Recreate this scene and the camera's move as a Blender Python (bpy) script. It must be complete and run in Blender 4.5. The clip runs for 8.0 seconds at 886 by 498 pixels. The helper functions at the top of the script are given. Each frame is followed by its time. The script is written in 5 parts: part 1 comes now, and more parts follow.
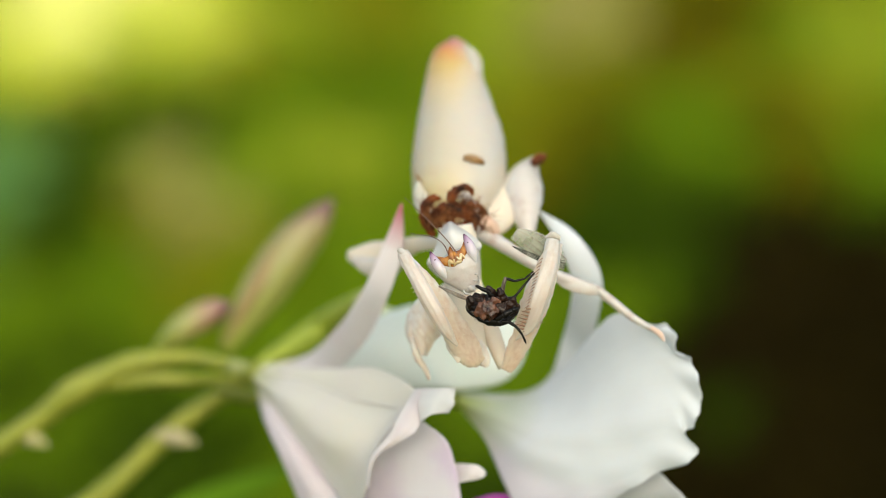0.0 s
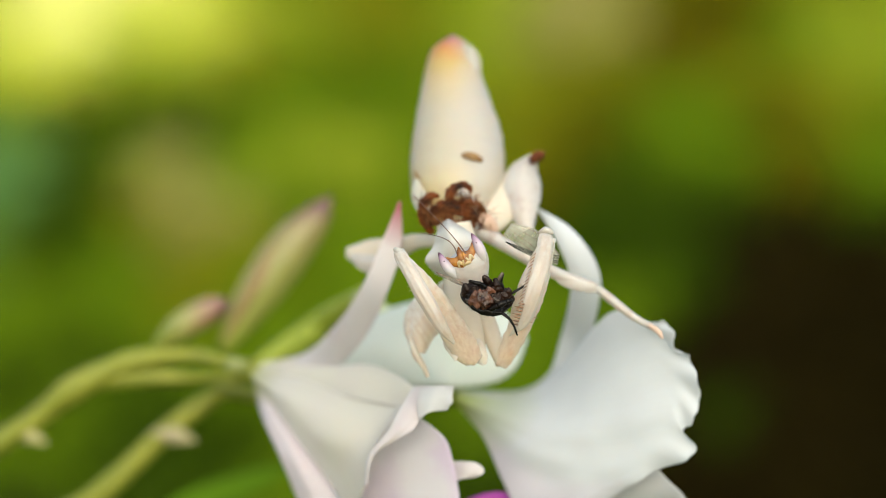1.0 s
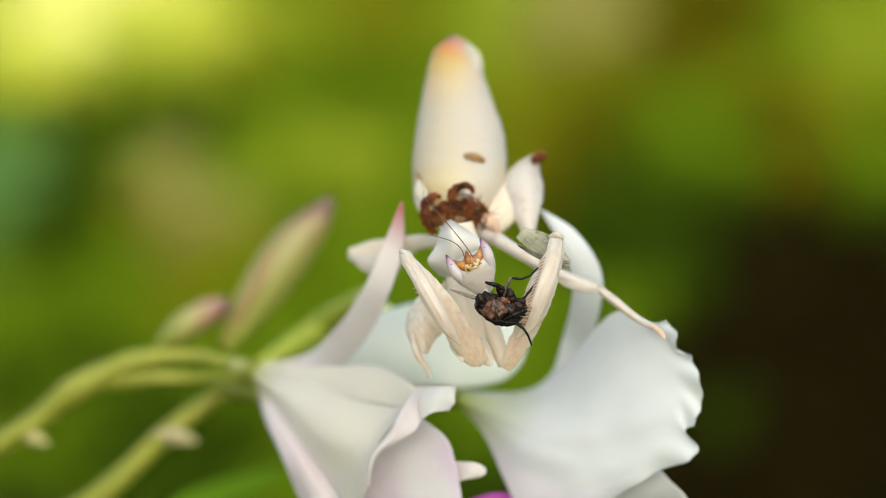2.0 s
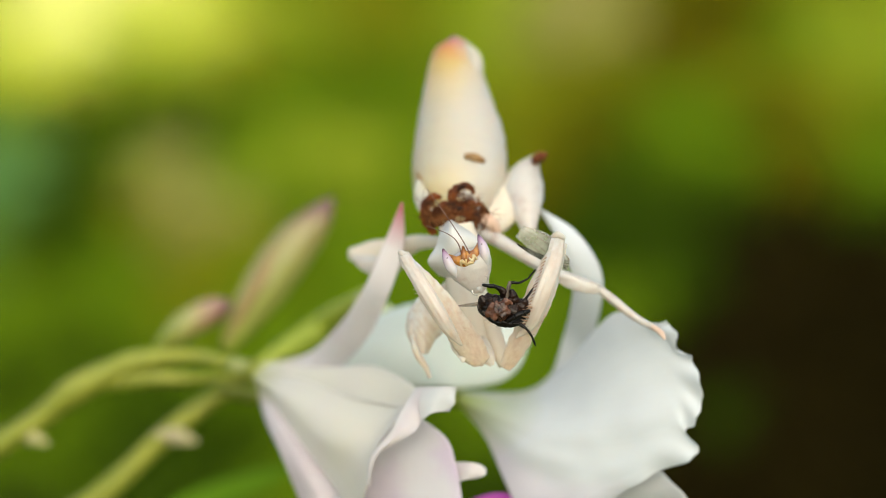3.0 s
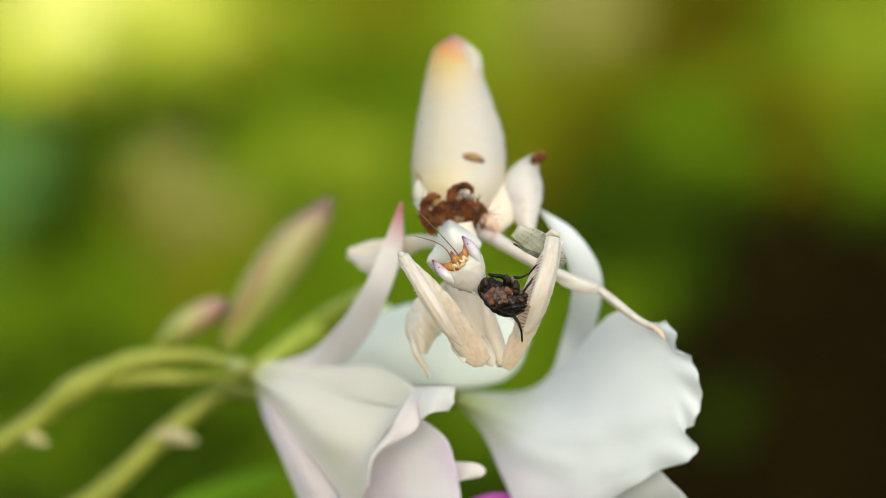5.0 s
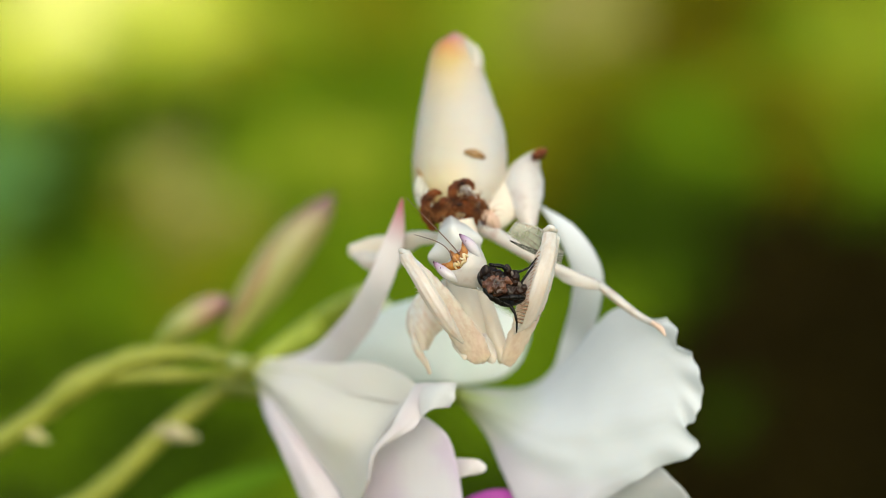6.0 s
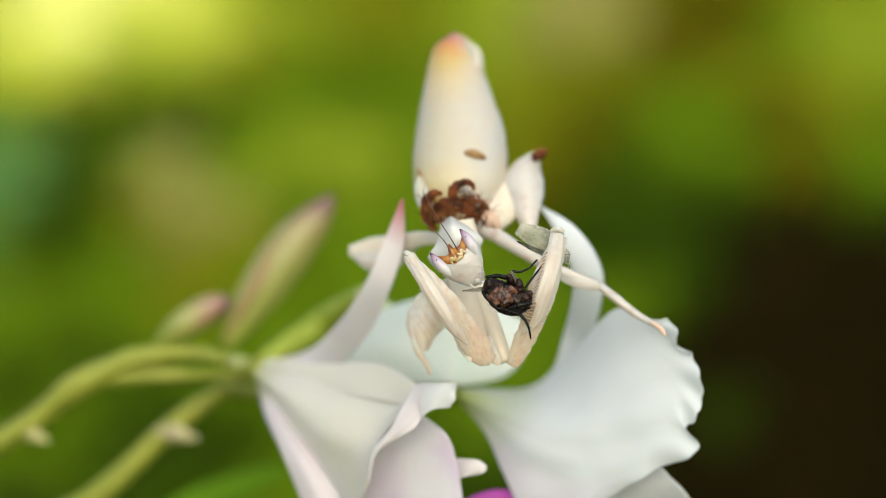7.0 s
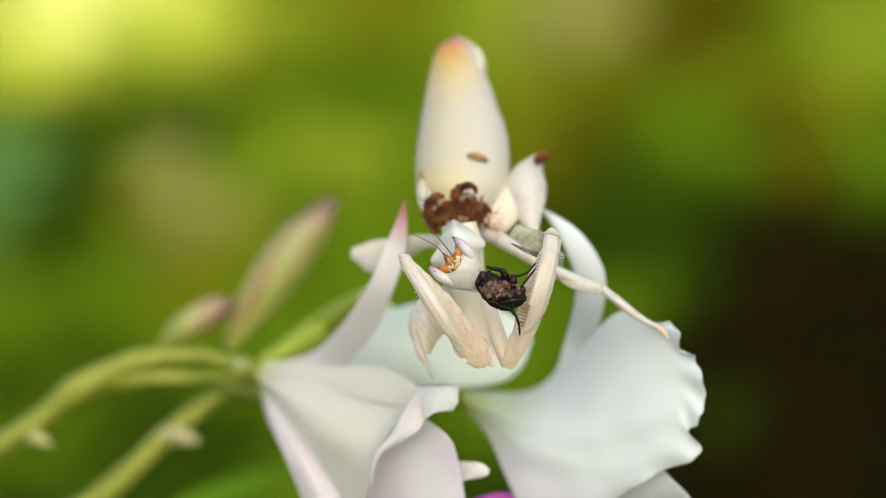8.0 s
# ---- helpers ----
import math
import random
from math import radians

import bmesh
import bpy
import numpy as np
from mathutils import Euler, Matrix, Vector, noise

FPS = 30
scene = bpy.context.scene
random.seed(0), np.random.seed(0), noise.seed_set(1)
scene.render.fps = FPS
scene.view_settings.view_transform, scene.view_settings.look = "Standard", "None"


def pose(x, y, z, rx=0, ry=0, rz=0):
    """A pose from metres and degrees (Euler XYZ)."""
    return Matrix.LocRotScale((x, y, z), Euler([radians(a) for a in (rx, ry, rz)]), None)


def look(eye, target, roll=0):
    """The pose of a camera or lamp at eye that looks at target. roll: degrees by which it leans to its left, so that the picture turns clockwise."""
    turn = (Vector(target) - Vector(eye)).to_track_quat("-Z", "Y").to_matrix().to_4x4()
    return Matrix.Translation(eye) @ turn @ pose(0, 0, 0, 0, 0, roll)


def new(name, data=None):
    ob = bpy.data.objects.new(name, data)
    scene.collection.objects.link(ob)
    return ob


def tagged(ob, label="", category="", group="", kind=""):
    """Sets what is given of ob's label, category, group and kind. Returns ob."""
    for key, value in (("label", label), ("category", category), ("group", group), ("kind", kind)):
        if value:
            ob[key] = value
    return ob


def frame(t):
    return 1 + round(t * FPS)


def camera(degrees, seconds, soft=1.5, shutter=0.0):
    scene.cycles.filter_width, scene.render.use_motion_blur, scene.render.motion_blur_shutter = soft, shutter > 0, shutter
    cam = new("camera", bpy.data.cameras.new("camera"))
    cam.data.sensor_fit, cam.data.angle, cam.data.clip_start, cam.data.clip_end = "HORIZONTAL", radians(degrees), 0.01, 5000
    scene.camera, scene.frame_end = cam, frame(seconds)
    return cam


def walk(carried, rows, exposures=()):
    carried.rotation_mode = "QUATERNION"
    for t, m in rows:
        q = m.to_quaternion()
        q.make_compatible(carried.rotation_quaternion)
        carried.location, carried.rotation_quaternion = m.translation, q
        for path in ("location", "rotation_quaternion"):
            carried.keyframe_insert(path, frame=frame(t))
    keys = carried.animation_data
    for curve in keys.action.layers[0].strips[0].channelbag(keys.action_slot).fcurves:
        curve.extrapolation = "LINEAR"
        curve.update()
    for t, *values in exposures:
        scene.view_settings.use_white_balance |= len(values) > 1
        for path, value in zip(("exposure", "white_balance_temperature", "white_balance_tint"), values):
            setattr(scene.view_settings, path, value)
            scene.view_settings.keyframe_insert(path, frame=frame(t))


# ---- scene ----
# An orchid mantis on a white orchid eats a fly; a macro lens on a still camera, a garden far behind.
TILT = 10.0       # degrees by which the camera looks down
HEIGHT = 0.75     # of the lens over the ground
FOCUS = 0.2668    # from the lens to the mantis' head
FORWARD = Vector((0, math.cos(radians(TILT)), -math.sin(radians(TILT))))
EYE = Vector((0, 0, HEIGHT))

cam = camera(20.0, 8.0, soft=0.6)
cam.data.dof.use_dof = True
cam.data.dof.focus_distance = FOCUS - 0.0012
cam.data.dof.aperture_fstop = 11.0
cam.data.dof.aperture_blades = 0
walk(cam, [(0.0, look(EYE, EYE + FORWARD)), (8.0, look(EYE, EYE + FORWARD))],
     exposures=[(0.0, 0.23, 6800, 0), (1.7, 0.23, 6800, 0), (4.5, 0.23, 6730, -1), (6.0, 0.23, 6690, -1.5), (8.0, 0.23, 6690, -1.5)])

# The subject's own space: millimetres, x to the right, y away from the lens, z up, origin in the plane of focus.
SUBJECT = Matrix.Translation(EYE + FORWARD * FOCUS) @ pose(0, 0, 0, -TILT)
MM = 0.001

# ---- light: bright overcast sky with a wide soft sun from the upper right ----
world = bpy.data.worlds.new("world")
scene.world = world
world.use_nodes = True
sky = world.node_tree.nodes.new("ShaderNodeTexSky")
sky.sky_type = 'NISHITA'
sky.sun_disc = False
sky.sun_elevation, sky.sun_rotation = radians(36), radians(171)
sky.air_density, sky.dust_density = 1.0, 3.0
back = world.node_tree.nodes["Background"]
back.inputs["Strength"].default_value = 0.15
world.node_tree.links.new(sky.outputs[0], back.inputs["Color"])

sun = new("sun", bpy.data.lights.new("sun", "SUN"))
sun.data.energy, sun.data.angle = 1.9, radians(130)
sun.data.color = (1.0, 0.97, 0.92)
SUN_FROM = Vector((0.20, -0.75, 0.70))
sun.matrix_world = look(SUN_FROM * 5, (0, 0, 0))

# ---- materials ----
def material(name):
    m = bpy.data.materials.new(name)
    m.use_nodes = True
    nt = m.node_tree
    return m, nt, nt.nodes["Principled BSDF"], nt.nodes["Material Output"]


def add(nt, kind, **values):
    n = nt.nodes.new(kind)
    for k, v in values.items():
        n.inputs[k].default_value = v
    return n


def ramp(nt, source, stops):
    n = nt.nodes.new("ShaderNodeValToRGB")
    while len(n.color_ramp.elements) < len(stops):
        n.color_ramp.elements.new(0.5)
    for e, (at, c) in zip(n.color_ramp.elements, stops):
        e.position, e.color = at, (*c, 1)
    nt.links.new(source, n.inputs[0])
    return n.outputs[0]


def mixed(nt, fac, a, b, kind='MIX'):
    n = nt.nodes.new("ShaderNodeMix")
    n.data_type, n.blend_type = 'RGBA', kind
    for sock, v in ((n.inputs[0], fac), (n.inputs[6], a), (n.inputs[7], b)):
        if hasattr(v, "links"):
            nt.links.new(v, sock)
        elif isinstance(v, (int, float)):
            sock.default_value = v
        else:
            sock.default_value = (*v, 1)
    return n.outputs[2]


def grain(nt, scale, detail=3.0, stretch=(1, 1, 1), coord="Object"):
    tc = nt.nodes.new("ShaderNodeTexCoord")
    mp = nt.nodes.new("ShaderNodeMapping")
    mp.inputs["Scale"].default_value = stretch
    n = add(nt, "ShaderNodeTexNoise", Scale=scale, Detail=detail)
    nt.links.new(tc.outputs[coord], mp.inputs[0])
    nt.links.new(mp.outputs[0], n.inputs["Vector"])
    return n.outputs[0]


def relief(nt, bsdf, height, strength, distance):
    b = add(nt, "ShaderNodeBump", Strength=strength, Distance=distance)
    nt.links.new(height, b.inputs["Height"])
    nt.links.new(b.outputs[0], bsdf.inputs["Normal"])
    return b.outputs[0]


def see_through(nt, bsdf, out, colour, share, normal=None):
    t = nt.nodes.new("ShaderNodeBsdfTranslucent")
    if hasattr(colour, "links"):
        nt.links.new(colour, t.inputs[0])
    else:
        t.inputs[0].default_value = (*colour, 1)
    if normal:
        nt.links.new(normal, t.inputs["Normal"])
    mix = nt.nodes.new("ShaderNodeMixShader")
    mix.inputs[0].default_value = share
    nt.links.new(bsdf.outputs[0], mix.inputs[1])
    nt.links.new(t.outputs[0], mix.inputs[2])
    nt.links.new(mix.outputs[0], out.inputs[0])


def petal_material(name, white, base, edge, tint, tip=None, share=0.28, reach=0.3, rims=((0.0, 1), (0.12, 0), (0.88, 0), (1.0, 1))):
    """A petal: coloured towards its base (u 0), tinted along its rim and in soft blotches, veined lengthwise."""
    m, nt, b, out = material(name)
    uv = nt.nodes.new("ShaderNodeUVMap")
    sep = nt.nodes.new("ShaderNodeSeparateXYZ")
    nt.links.new(uv.outputs[0], sep.inputs[0])
    along = ramp(nt, sep.outputs[0], [(0.0, (1, 1, 1)), (0.4 * reach, (0.5, 0.5, 0.5)), (reach, (0, 0, 0))])
    rim = ramp(nt, sep.outputs[1], [(at, (v, v, v)) for at, v in rims])
    veins = grain(nt, 6.0, 4.0, (0.5, 9, 1), "UV")
    vein = ramp(nt, veins, [(0.35, (0, 0, 0)), (0.7, (1, 1, 1))])
    blotch = ramp(nt, grain(nt, 130.0, 3.0), [(0.45, (0, 0, 0)), (0.72, (1, 1, 1))])
    c = mixed(nt, blotch, white, tint)
    veined = mixed(nt, vein, c, tuple(0.93 * v for v in white), 'MIX')
    c = mixed(nt, 0.35, c, veined)
    half = nt.nodes.new("ShaderNodeMath")
    half.operation = 'MULTIPLY'
    half.inputs[1].default_value = 0.6
    nt.links.new(rim, half.inputs[0])
    c = mixed(nt, half.outputs[0], c, edge)
    c = mixed(nt, along, c, base)
    if tip:
        c = mixed(nt, ramp(nt, sep.outputs[0], [(0.78, (0, 0, 0)), (0.97, (1, 1, 1))]), c, tip)
    nt.links.new(c, b.inputs["Base Color"])
    b.inputs["Roughness"].default_value = 0.65
    b.inputs["Specular IOR Level"].default_value = 0.3
    b.inputs["Subsurface Weight"].default_value = 0.3
    b.inputs["Subsurface Radius"].default_value = (1.0, 0.9, 0.85)
    b.inputs["Subsurface Scale"].default_value = 0.0002
    n = relief(nt, b, veins, 0.3, 0.00003)
    see_through(nt, b, out, c, share, n)
    return m


def skin_material(name, stops, axis=2, rough=0.4, sub=0.25, speck=(0.9, 0.72, 0.5), specks=0.25, scale=500.0, lean=None, deep=0.0018, side=None):
    """Waxy insect skin, coloured along one axis of its own box, with fine specks and relief."""
    m, nt, b, out = material(name)
    tc = nt.nodes.new("ShaderNodeTexCoord")
    sep = nt.nodes.new("ShaderNodeSeparateXYZ")
    nt.links.new(tc.outputs["Generated"], sep.inputs[0])
    c = ramp(nt, sep.outputs[axis], stops)
    if side:
        # another hue towards one flank, with an uneven border
        drift = nt.nodes.new("ShaderNodeMath")
        drift.operation, drift.inputs[1].default_value = 'MULTIPLY_ADD', 0.5
        nt.links.new(grain(nt, 160.0, 3.0), drift.inputs[0])
        nt.links.new(sep.outputs[0], drift.inputs[2])
        c = mixed(nt, ramp(nt, drift.outputs[0], [(0.62, (0, 0, 0)), (1.1, (0.7, 0.7, 0.7))]), c, side)
    dots = ramp(nt, grain(nt, scale, 3.0), [(0.52, (0, 0, 0)), (0.75, (specks, specks, specks))])
    c = mixed(nt, dots, c, speck)
    height = grain(nt, scale * 2.4, 4.0)
    if lean is not None:
        # fine ribs that run along a limb which leans by so many degrees
        turn, squeeze = nt.nodes.new("ShaderNodeMapping"), nt.nodes.new("ShaderNodeMapping")
        turn.inputs["Rotation"].default_value = (0, radians(lean), 0)
        squeeze.inputs["Scale"].default_value = (2600, 2600, 130)
        ribs = add(nt, "ShaderNodeTexNoise", Scale=1.0, Detail=3.0)
        nt.links.new(tc.outputs["Object"], turn.inputs[0])
        nt.links.new(turn.outputs[0], squeeze.inputs[0])
        nt.links.new(squeeze.outputs[0], ribs.inputs["Vector"])
        line = ramp(nt, ribs.outputs[0], [(0.38, (0, 0, 0)), (0.68, (0.55, 0.55, 0.55))])
        c = mixed(nt, line, c, speck)
        height = ribs.outputs[0]
    nt.links.new(c, b.inputs["Base Color"])
    b.inputs["Roughness"].default_value = rough
    b.inputs["Subsurface Weight"].default_value = sub
    b.inputs["Subsurface Radius"].default_value = (1.0, 0.7, 0.5)
    b.inputs["Subsurface Scale"].default_value = deep
    b.inputs["Coat Weight"].default_value = 0.4
    b.inputs["Coat Roughness"].default_value = 0.22
    relief(nt, b, height, 0.5, 0.00012)
    return m


def plain(name, colour, other, scale, rough, metal=0.0, bump=0.3, depth=0.0002, shine=0.5):
    m, nt, b, out = material(name)
    n = grain(nt, scale, 5.0)
    c = mixed(nt, ramp(nt, n, [(0.35, (0, 0, 0)), (0.68, (1, 1, 1))]), colour, other)
    nt.links.new(c, b.inputs["Base Color"])
    b.inputs["Roughness"].default_value, b.inputs["Metallic"].default_value = rough, metal
    b.inputs["Specular IOR Level"].default_value = shine
    relief(nt, b, grain(nt, scale * 3, 4.0), bump, depth)
    return m


def leaf_material(name, colour, other, share=0.4, scale=9.0):
    """Leaves of one kind of plant; each leaf has its own shade of it."""
    m, nt, b, out = material(name)
    geo = nt.nodes.new("ShaderNodeNewGeometry")
    c = mixed(nt, geo.outputs["Random Per Island"], colour, other)
    c = mixed(nt, ramp(nt, grain(nt, scale, 3.0), [(0.4, (0, 0, 0)), (0.7, (0.5, 0.5, 0.5))]), c, other)
    nt.links.new(c, b.inputs["Base Color"])
    b.inputs["Roughness"].default_value = 0.75
    b.inputs["Specular IOR Level"].default_value = 0.02
    see_through(nt, b, out, c, share)
    return m


WHITE_PETAL = petal_material("white_petal", (0.83, 0.855, 0.885), (0.66, 0.69, 0.46), (0.78, 0.77, 0.83), (0.79, 0.80, 0.835), share=0.3)
CREAM_PETAL = petal_material("cream_petal", (0.864, 0.822, 0.744), (0.589, 0.598, 0.298), (0.864, 0.807, 0.781), (0.855, 0.793, 0.753), share=0.32, reach=0.2)
LILAC_PETAL = petal_material("lilac_petal", (0.810, 0.782, 0.836), (0.782, 0.754, 0.798), (0.745, 0.614, 0.788), (0.727, 0.624, 0.780), share=0.3)
PINK_SEPAL = petal_material("pink_sepal", (0.924, 0.871, 0.892), (0.630, 0.630, 0.315), (0.871, 0.766, 0.819), (0.871, 0.788, 0.830), tip=(0.557, 0.179, 0.231), share=0.22, reach=0.2)
LOBE_PETAL = petal_material("lobe_petal", (0.769, 0.769, 0.786), (0.760, 0.733, 0.741), (0.733, 0.673, 0.724), (0.733, 0.708, 0.732), share=0.3)
RIM_PETAL = petal_material("rim_petal", (0.819, 0.773, 0.773), (0.810, 0.783, 0.792), (0.801, 0.728, 0.746), (0.783, 0.701, 0.746), share=0.3)
MINT_PETAL = petal_material("mint_petal", (0.874, 0.921, 0.877), (0.845, 0.902, 0.839), (0.826, 0.882, 0.848), (0.806, 0.892, 0.839), share=0.12)
TRUMPET = petal_material("trumpet_petal", (0.822, 0.846, 0.874), (0.472, 0.529, 0.085), (0.728, 0.624, 0.756), (0.784, 0.808, 0.846), share=0.3, reach=0.34, rims=((0.0, 0.1), (0.1, 0), (0.8, 0), (0.91, 0.7), (1.0, 0.8)))
PURPLE_LIP = petal_material("purple_lip", (0.48, 0.06, 0.45), (0.5, 0.1, 0.45), (0.4, 0.04, 0.4), (0.55, 0.12, 0.5))
STEM_GREEN = plain("stem_green", (0.31, 0.32, 0.04), (0.20, 0.23, 0.022), 160.0, 0.5)
FRESH_STEM = plain("fresh_stem", (0.42, 0.48, 0.06), (0.32, 0.40, 0.04), 160.0, 0.5)
FLOWER_TUBE = skin_material("flower_tube", [(0.0, (0.34, 0.38, 0.08)), (0.14, (0.52, 0.54, 0.2)), (0.36, (0.74, 0.72, 0.56)), (0.6, (0.82, 0.78, 0.74)), (1.0, (0.84, 0.80, 0.78))], axis=0, rough=0.5, sub=0.1, specks=0.1, scale=120.0)
OVARY_GREEN = plain("ovary_green", (0.70, 0.72, 0.40), (0.60, 0.64, 0.28), 160.0, 0.5)
BUD_GREEN = skin_material("bud_green", [(0.0, (0.27, 0.32, 0.045)), (0.5, (0.31, 0.31, 0.08)), (0.8, (0.30, 0.24, 0.09)), (0.93, (0.17, 0.08, 0.06)), (1.0, (0.10, 0.03, 0.05))], sub=0.1, speck=(0.46, 0.34, 0.2), scale=90.0)
BUD_EDGE = plain("bud_edge", (0.31, 0.27, 0.09), (0.30, 0.19, 0.08), 90.0, 0.5)
SMALL_BUD = skin_material("small_bud", [(0.0, (0.22, 0.28, 0.04)), (0.45, (0.30, 0.29, 0.08)), (0.72, (0.30, 0.17, 0.10)), (1.0, (0.15, 0.05, 0.06))], axis=0, sub=0.1, scale=90.0)
BRACT = plain("bract", (0.5, 0.42, 0.28), (0.4, 0.38, 0.12), 200.0, 0.6)
LEAF_GREEN = leaf_material("leaf_green", (0.21, 0.38, 0.026), (0.15, 0.30, 0.018))

ABDOMEN = skin_material("abdomen_skin", [(0.0, (0.576, 0.398, 0.242)), (0.12, (0.566, 0.447, 0.222)), (0.24, (0.547, 0.458, 0.272)), (0.36, (0.527, 0.468, 0.358)), (0.6, (0.517, 0.463, 0.363)), (0.72, (0.527, 0.447, 0.292)), (0.84, (0.547, 0.398, 0.151)), (0.92, (0.547, 0.279, 0.081)), (0.97, (0.497, 0.169, 0.111)), (1.0, (0.398, 0.109, 0.101))], sub=0.75, side=(0.527, 0.497, 0.479), speck=(0.617, 0.497, 0.343), specks=0.3, scale=260.0, rough=0.45, deep=0.0016)
WHITE_SKIN = skin_material("white_skin", [(0.0, (0.53, 0.475, 0.44)), (1.0, (0.53, 0.495, 0.47))], sub=0.45, speck=(0.40, 0.30, 0.27), specks=0.75, scale=800.0, rough=0.3)
COLLAR_SKIN = skin_material("collar_skin", [(0.0, (0.574, 0.546, 0.512)), (1.0, (0.623, 0.603, 0.575))], speck=(0.542, 0.482, 0.441), specks=0.3, scale=600.0)
PEARL_SKIN, PEARL_SKIN_OTHER = [skin_material("pearl_skin", [(0.0, (0.537, 0.477, 0.422)), (1.0, (0.537, 0.498, 0.470))], rough=0.28, sub=0.6, speck=(0.459, 0.369, 0.298), specks=0.5, scale=900.0, lean=a) for a in (30, -21)]
PEACH_SKIN, PEACH_SKIN_OTHER = [skin_material("peach_skin", [(0.0, (0.755, 0.584, 0.459)), (0.4, (0.727, 0.630, 0.549)), (1.0, (0.699, 0.638, 0.586))], sub=0.7, speck=(0.585, 0.402, 0.302), specks=0.7, scale=1400.0, lean=a) for a in (34, -24)]
CREAM_SKIN = skin_material("cream_skin", [(0.0, (0.671, 0.568, 0.442)), (1.0, (0.680, 0.605, 0.505))])
BROWN_SKIN = plain("brown_skin", (0.012, 0.003, 0.001), (0.24, 0.062, 0.012), 620.0, 0.5, shine=0.2)
HAIR = plain("brown_hair", (0.06, 0.014, 0.005), (0.36, 0.15, 0.05), 500.0, 0.5, shine=0.15)
PALE_BUMP = skin_material("pale_bump", [(0.0, (0.50, 0.47, 0.42)), (1.0, (0.50, 0.47, 0.38))], sub=0.6)
PINK_SKIN = plain("pink_skin", (0.66, 0.42, 0.31), (0.68, 0.55, 0.45), 300.0, 0.4)
AMBER = plain("amber", (0.15, 0.035, 0.003), (0.46, 0.19, 0.025), 1500.0, 0.25)
EYE_SKIN = skin_material("eye_skin", [(0.0, (0.70, 0.67, 0.65)), (0.4, (0.60, 0.56, 0.58)), (0.70, (0.50, 0.41, 0.50)), (0.88, (0.33, 0.19, 0.30)), (0.96, (0.10, 0.035, 0.06)), (1.0, (0.09, 0.03, 0.05))], rough=0.2, speck=(0.46, 0.32, 0.48), specks=0.35, scale=350.0)
DARK_SPOT = plain("dark_spot", (0.02, 0.01, 0.02), (0.05, 0.02, 0.03), 900.0, 0.2)
SPOT = plain("spot_brown", (0.19, 0.085, 0.02), (0.36, 0.21, 0.08), 700.0, 0.4)
HORN = plain("horn", (0.64, 0.55, 0.44), (0.72, 0.65, 0.55), 900.0, 0.35)
YELLOW_HORN = plain("yellow_horn", (0.50, 0.34, 0.13), (0.66, 0.55, 0.36), 900.0, 0.35)
DARK_HORN = plain("dark_horn", (0.16, 0.08, 0.05), (0.36, 0.22, 0.14), 900.0, 0.35)
FEELER = plain("feeler", (0.12, 0.06, 0.05), (0.22, 0.13, 0.10), 900.0, 0.4)
FLY_DARK = plain("fly_dark", (0.0035, 0.0026, 0.0024), (0.026, 0.011, 0.007), 700.0, 0.22, bump=0.6, depth=0.0003, shine=0.2)
FLY_RED = plain("fly_red", (0.020, 0.008, 0.005), (0.19, 0.075, 0.042), 700.0, 0.12, bump=0.8, depth=0.0003, shine=0.45)
FLY_BLACK = plain("fly_black", (0.0035, 0.0032, 0.003), (0.010, 0.008, 0.007), 900.0, 0.22, bump=0.5, shine=0.2)
FLY_GREY = plain("fly_grey", (0.016, 0.011, 0.009), (0.14, 0.105, 0.08), 1000.0, 0.3, bump=0.7, shine=0.4)


def droplet_material():
    m, nt, b, out = material("droplet")
    b.inputs["Base Color"].default_value = (0.95, 0.95, 0.95, 1)
    b.inputs["Roughness"].default_value = 0.03
    b.inputs["Transmission Weight"].default_value = 0.8
    return m


DROPLET = droplet_material()


def wing_material():
    """A fly's wing: a clear grey film that still shows its sheen and veins."""
    m, nt, b, out = material("wing_film")
    b.inputs["Base Color"].default_value = (0.66, 0.64, 0.56, 1)
    b.inputs["Roughness"].default_value = 0.25
    clear = nt.nodes.new("ShaderNodeBsdfTransparent")
    clear.inputs[0].default_value = (0.88, 0.9, 0.84, 1)
    mix = nt.nodes.new("ShaderNodeMixShader")
    mix.inputs[0].default_value = 0.5
    n = grain(nt, 900.0, 3.0)
    nt.links.new(ramp(nt, n, [(0.3, (0.26, 0.26, 0.26)), (0.7, (0.48, 0.48, 0.48))]), mix.inputs[0])
    nt.links.new(clear.outputs[0], mix.inputs[1])
    nt.links.new(b.outputs[0], mix.inputs[2])
    nt.links.new(mix.outputs[0], out.inputs[0])
    return m


WING = wing_material()
SOIL = plain("soil", (0.045, 0.05, 0.012), (0.10, 0.12, 0.03), 6.0, 0.95, bump=0.6, depth=0.02)
SOIL.node_tree.nodes["Principled BSDF"].inputs["Specular IOR Level"].default_value = 0.0

# ---- building tools ----
ORIGIN = {}


def thing(name, base, label, category, group=""):
    """An Empty at its base, given in the subject's millimetres."""
    ob = new(name)
    ob.empty_display_size = 0.005
    ob.matrix_world = SUBJECT @ Matrix.Translation(Vector(base) * MM)
    ORIGIN[ob] = Vector(base)
    return tagged(ob, label, category, group)


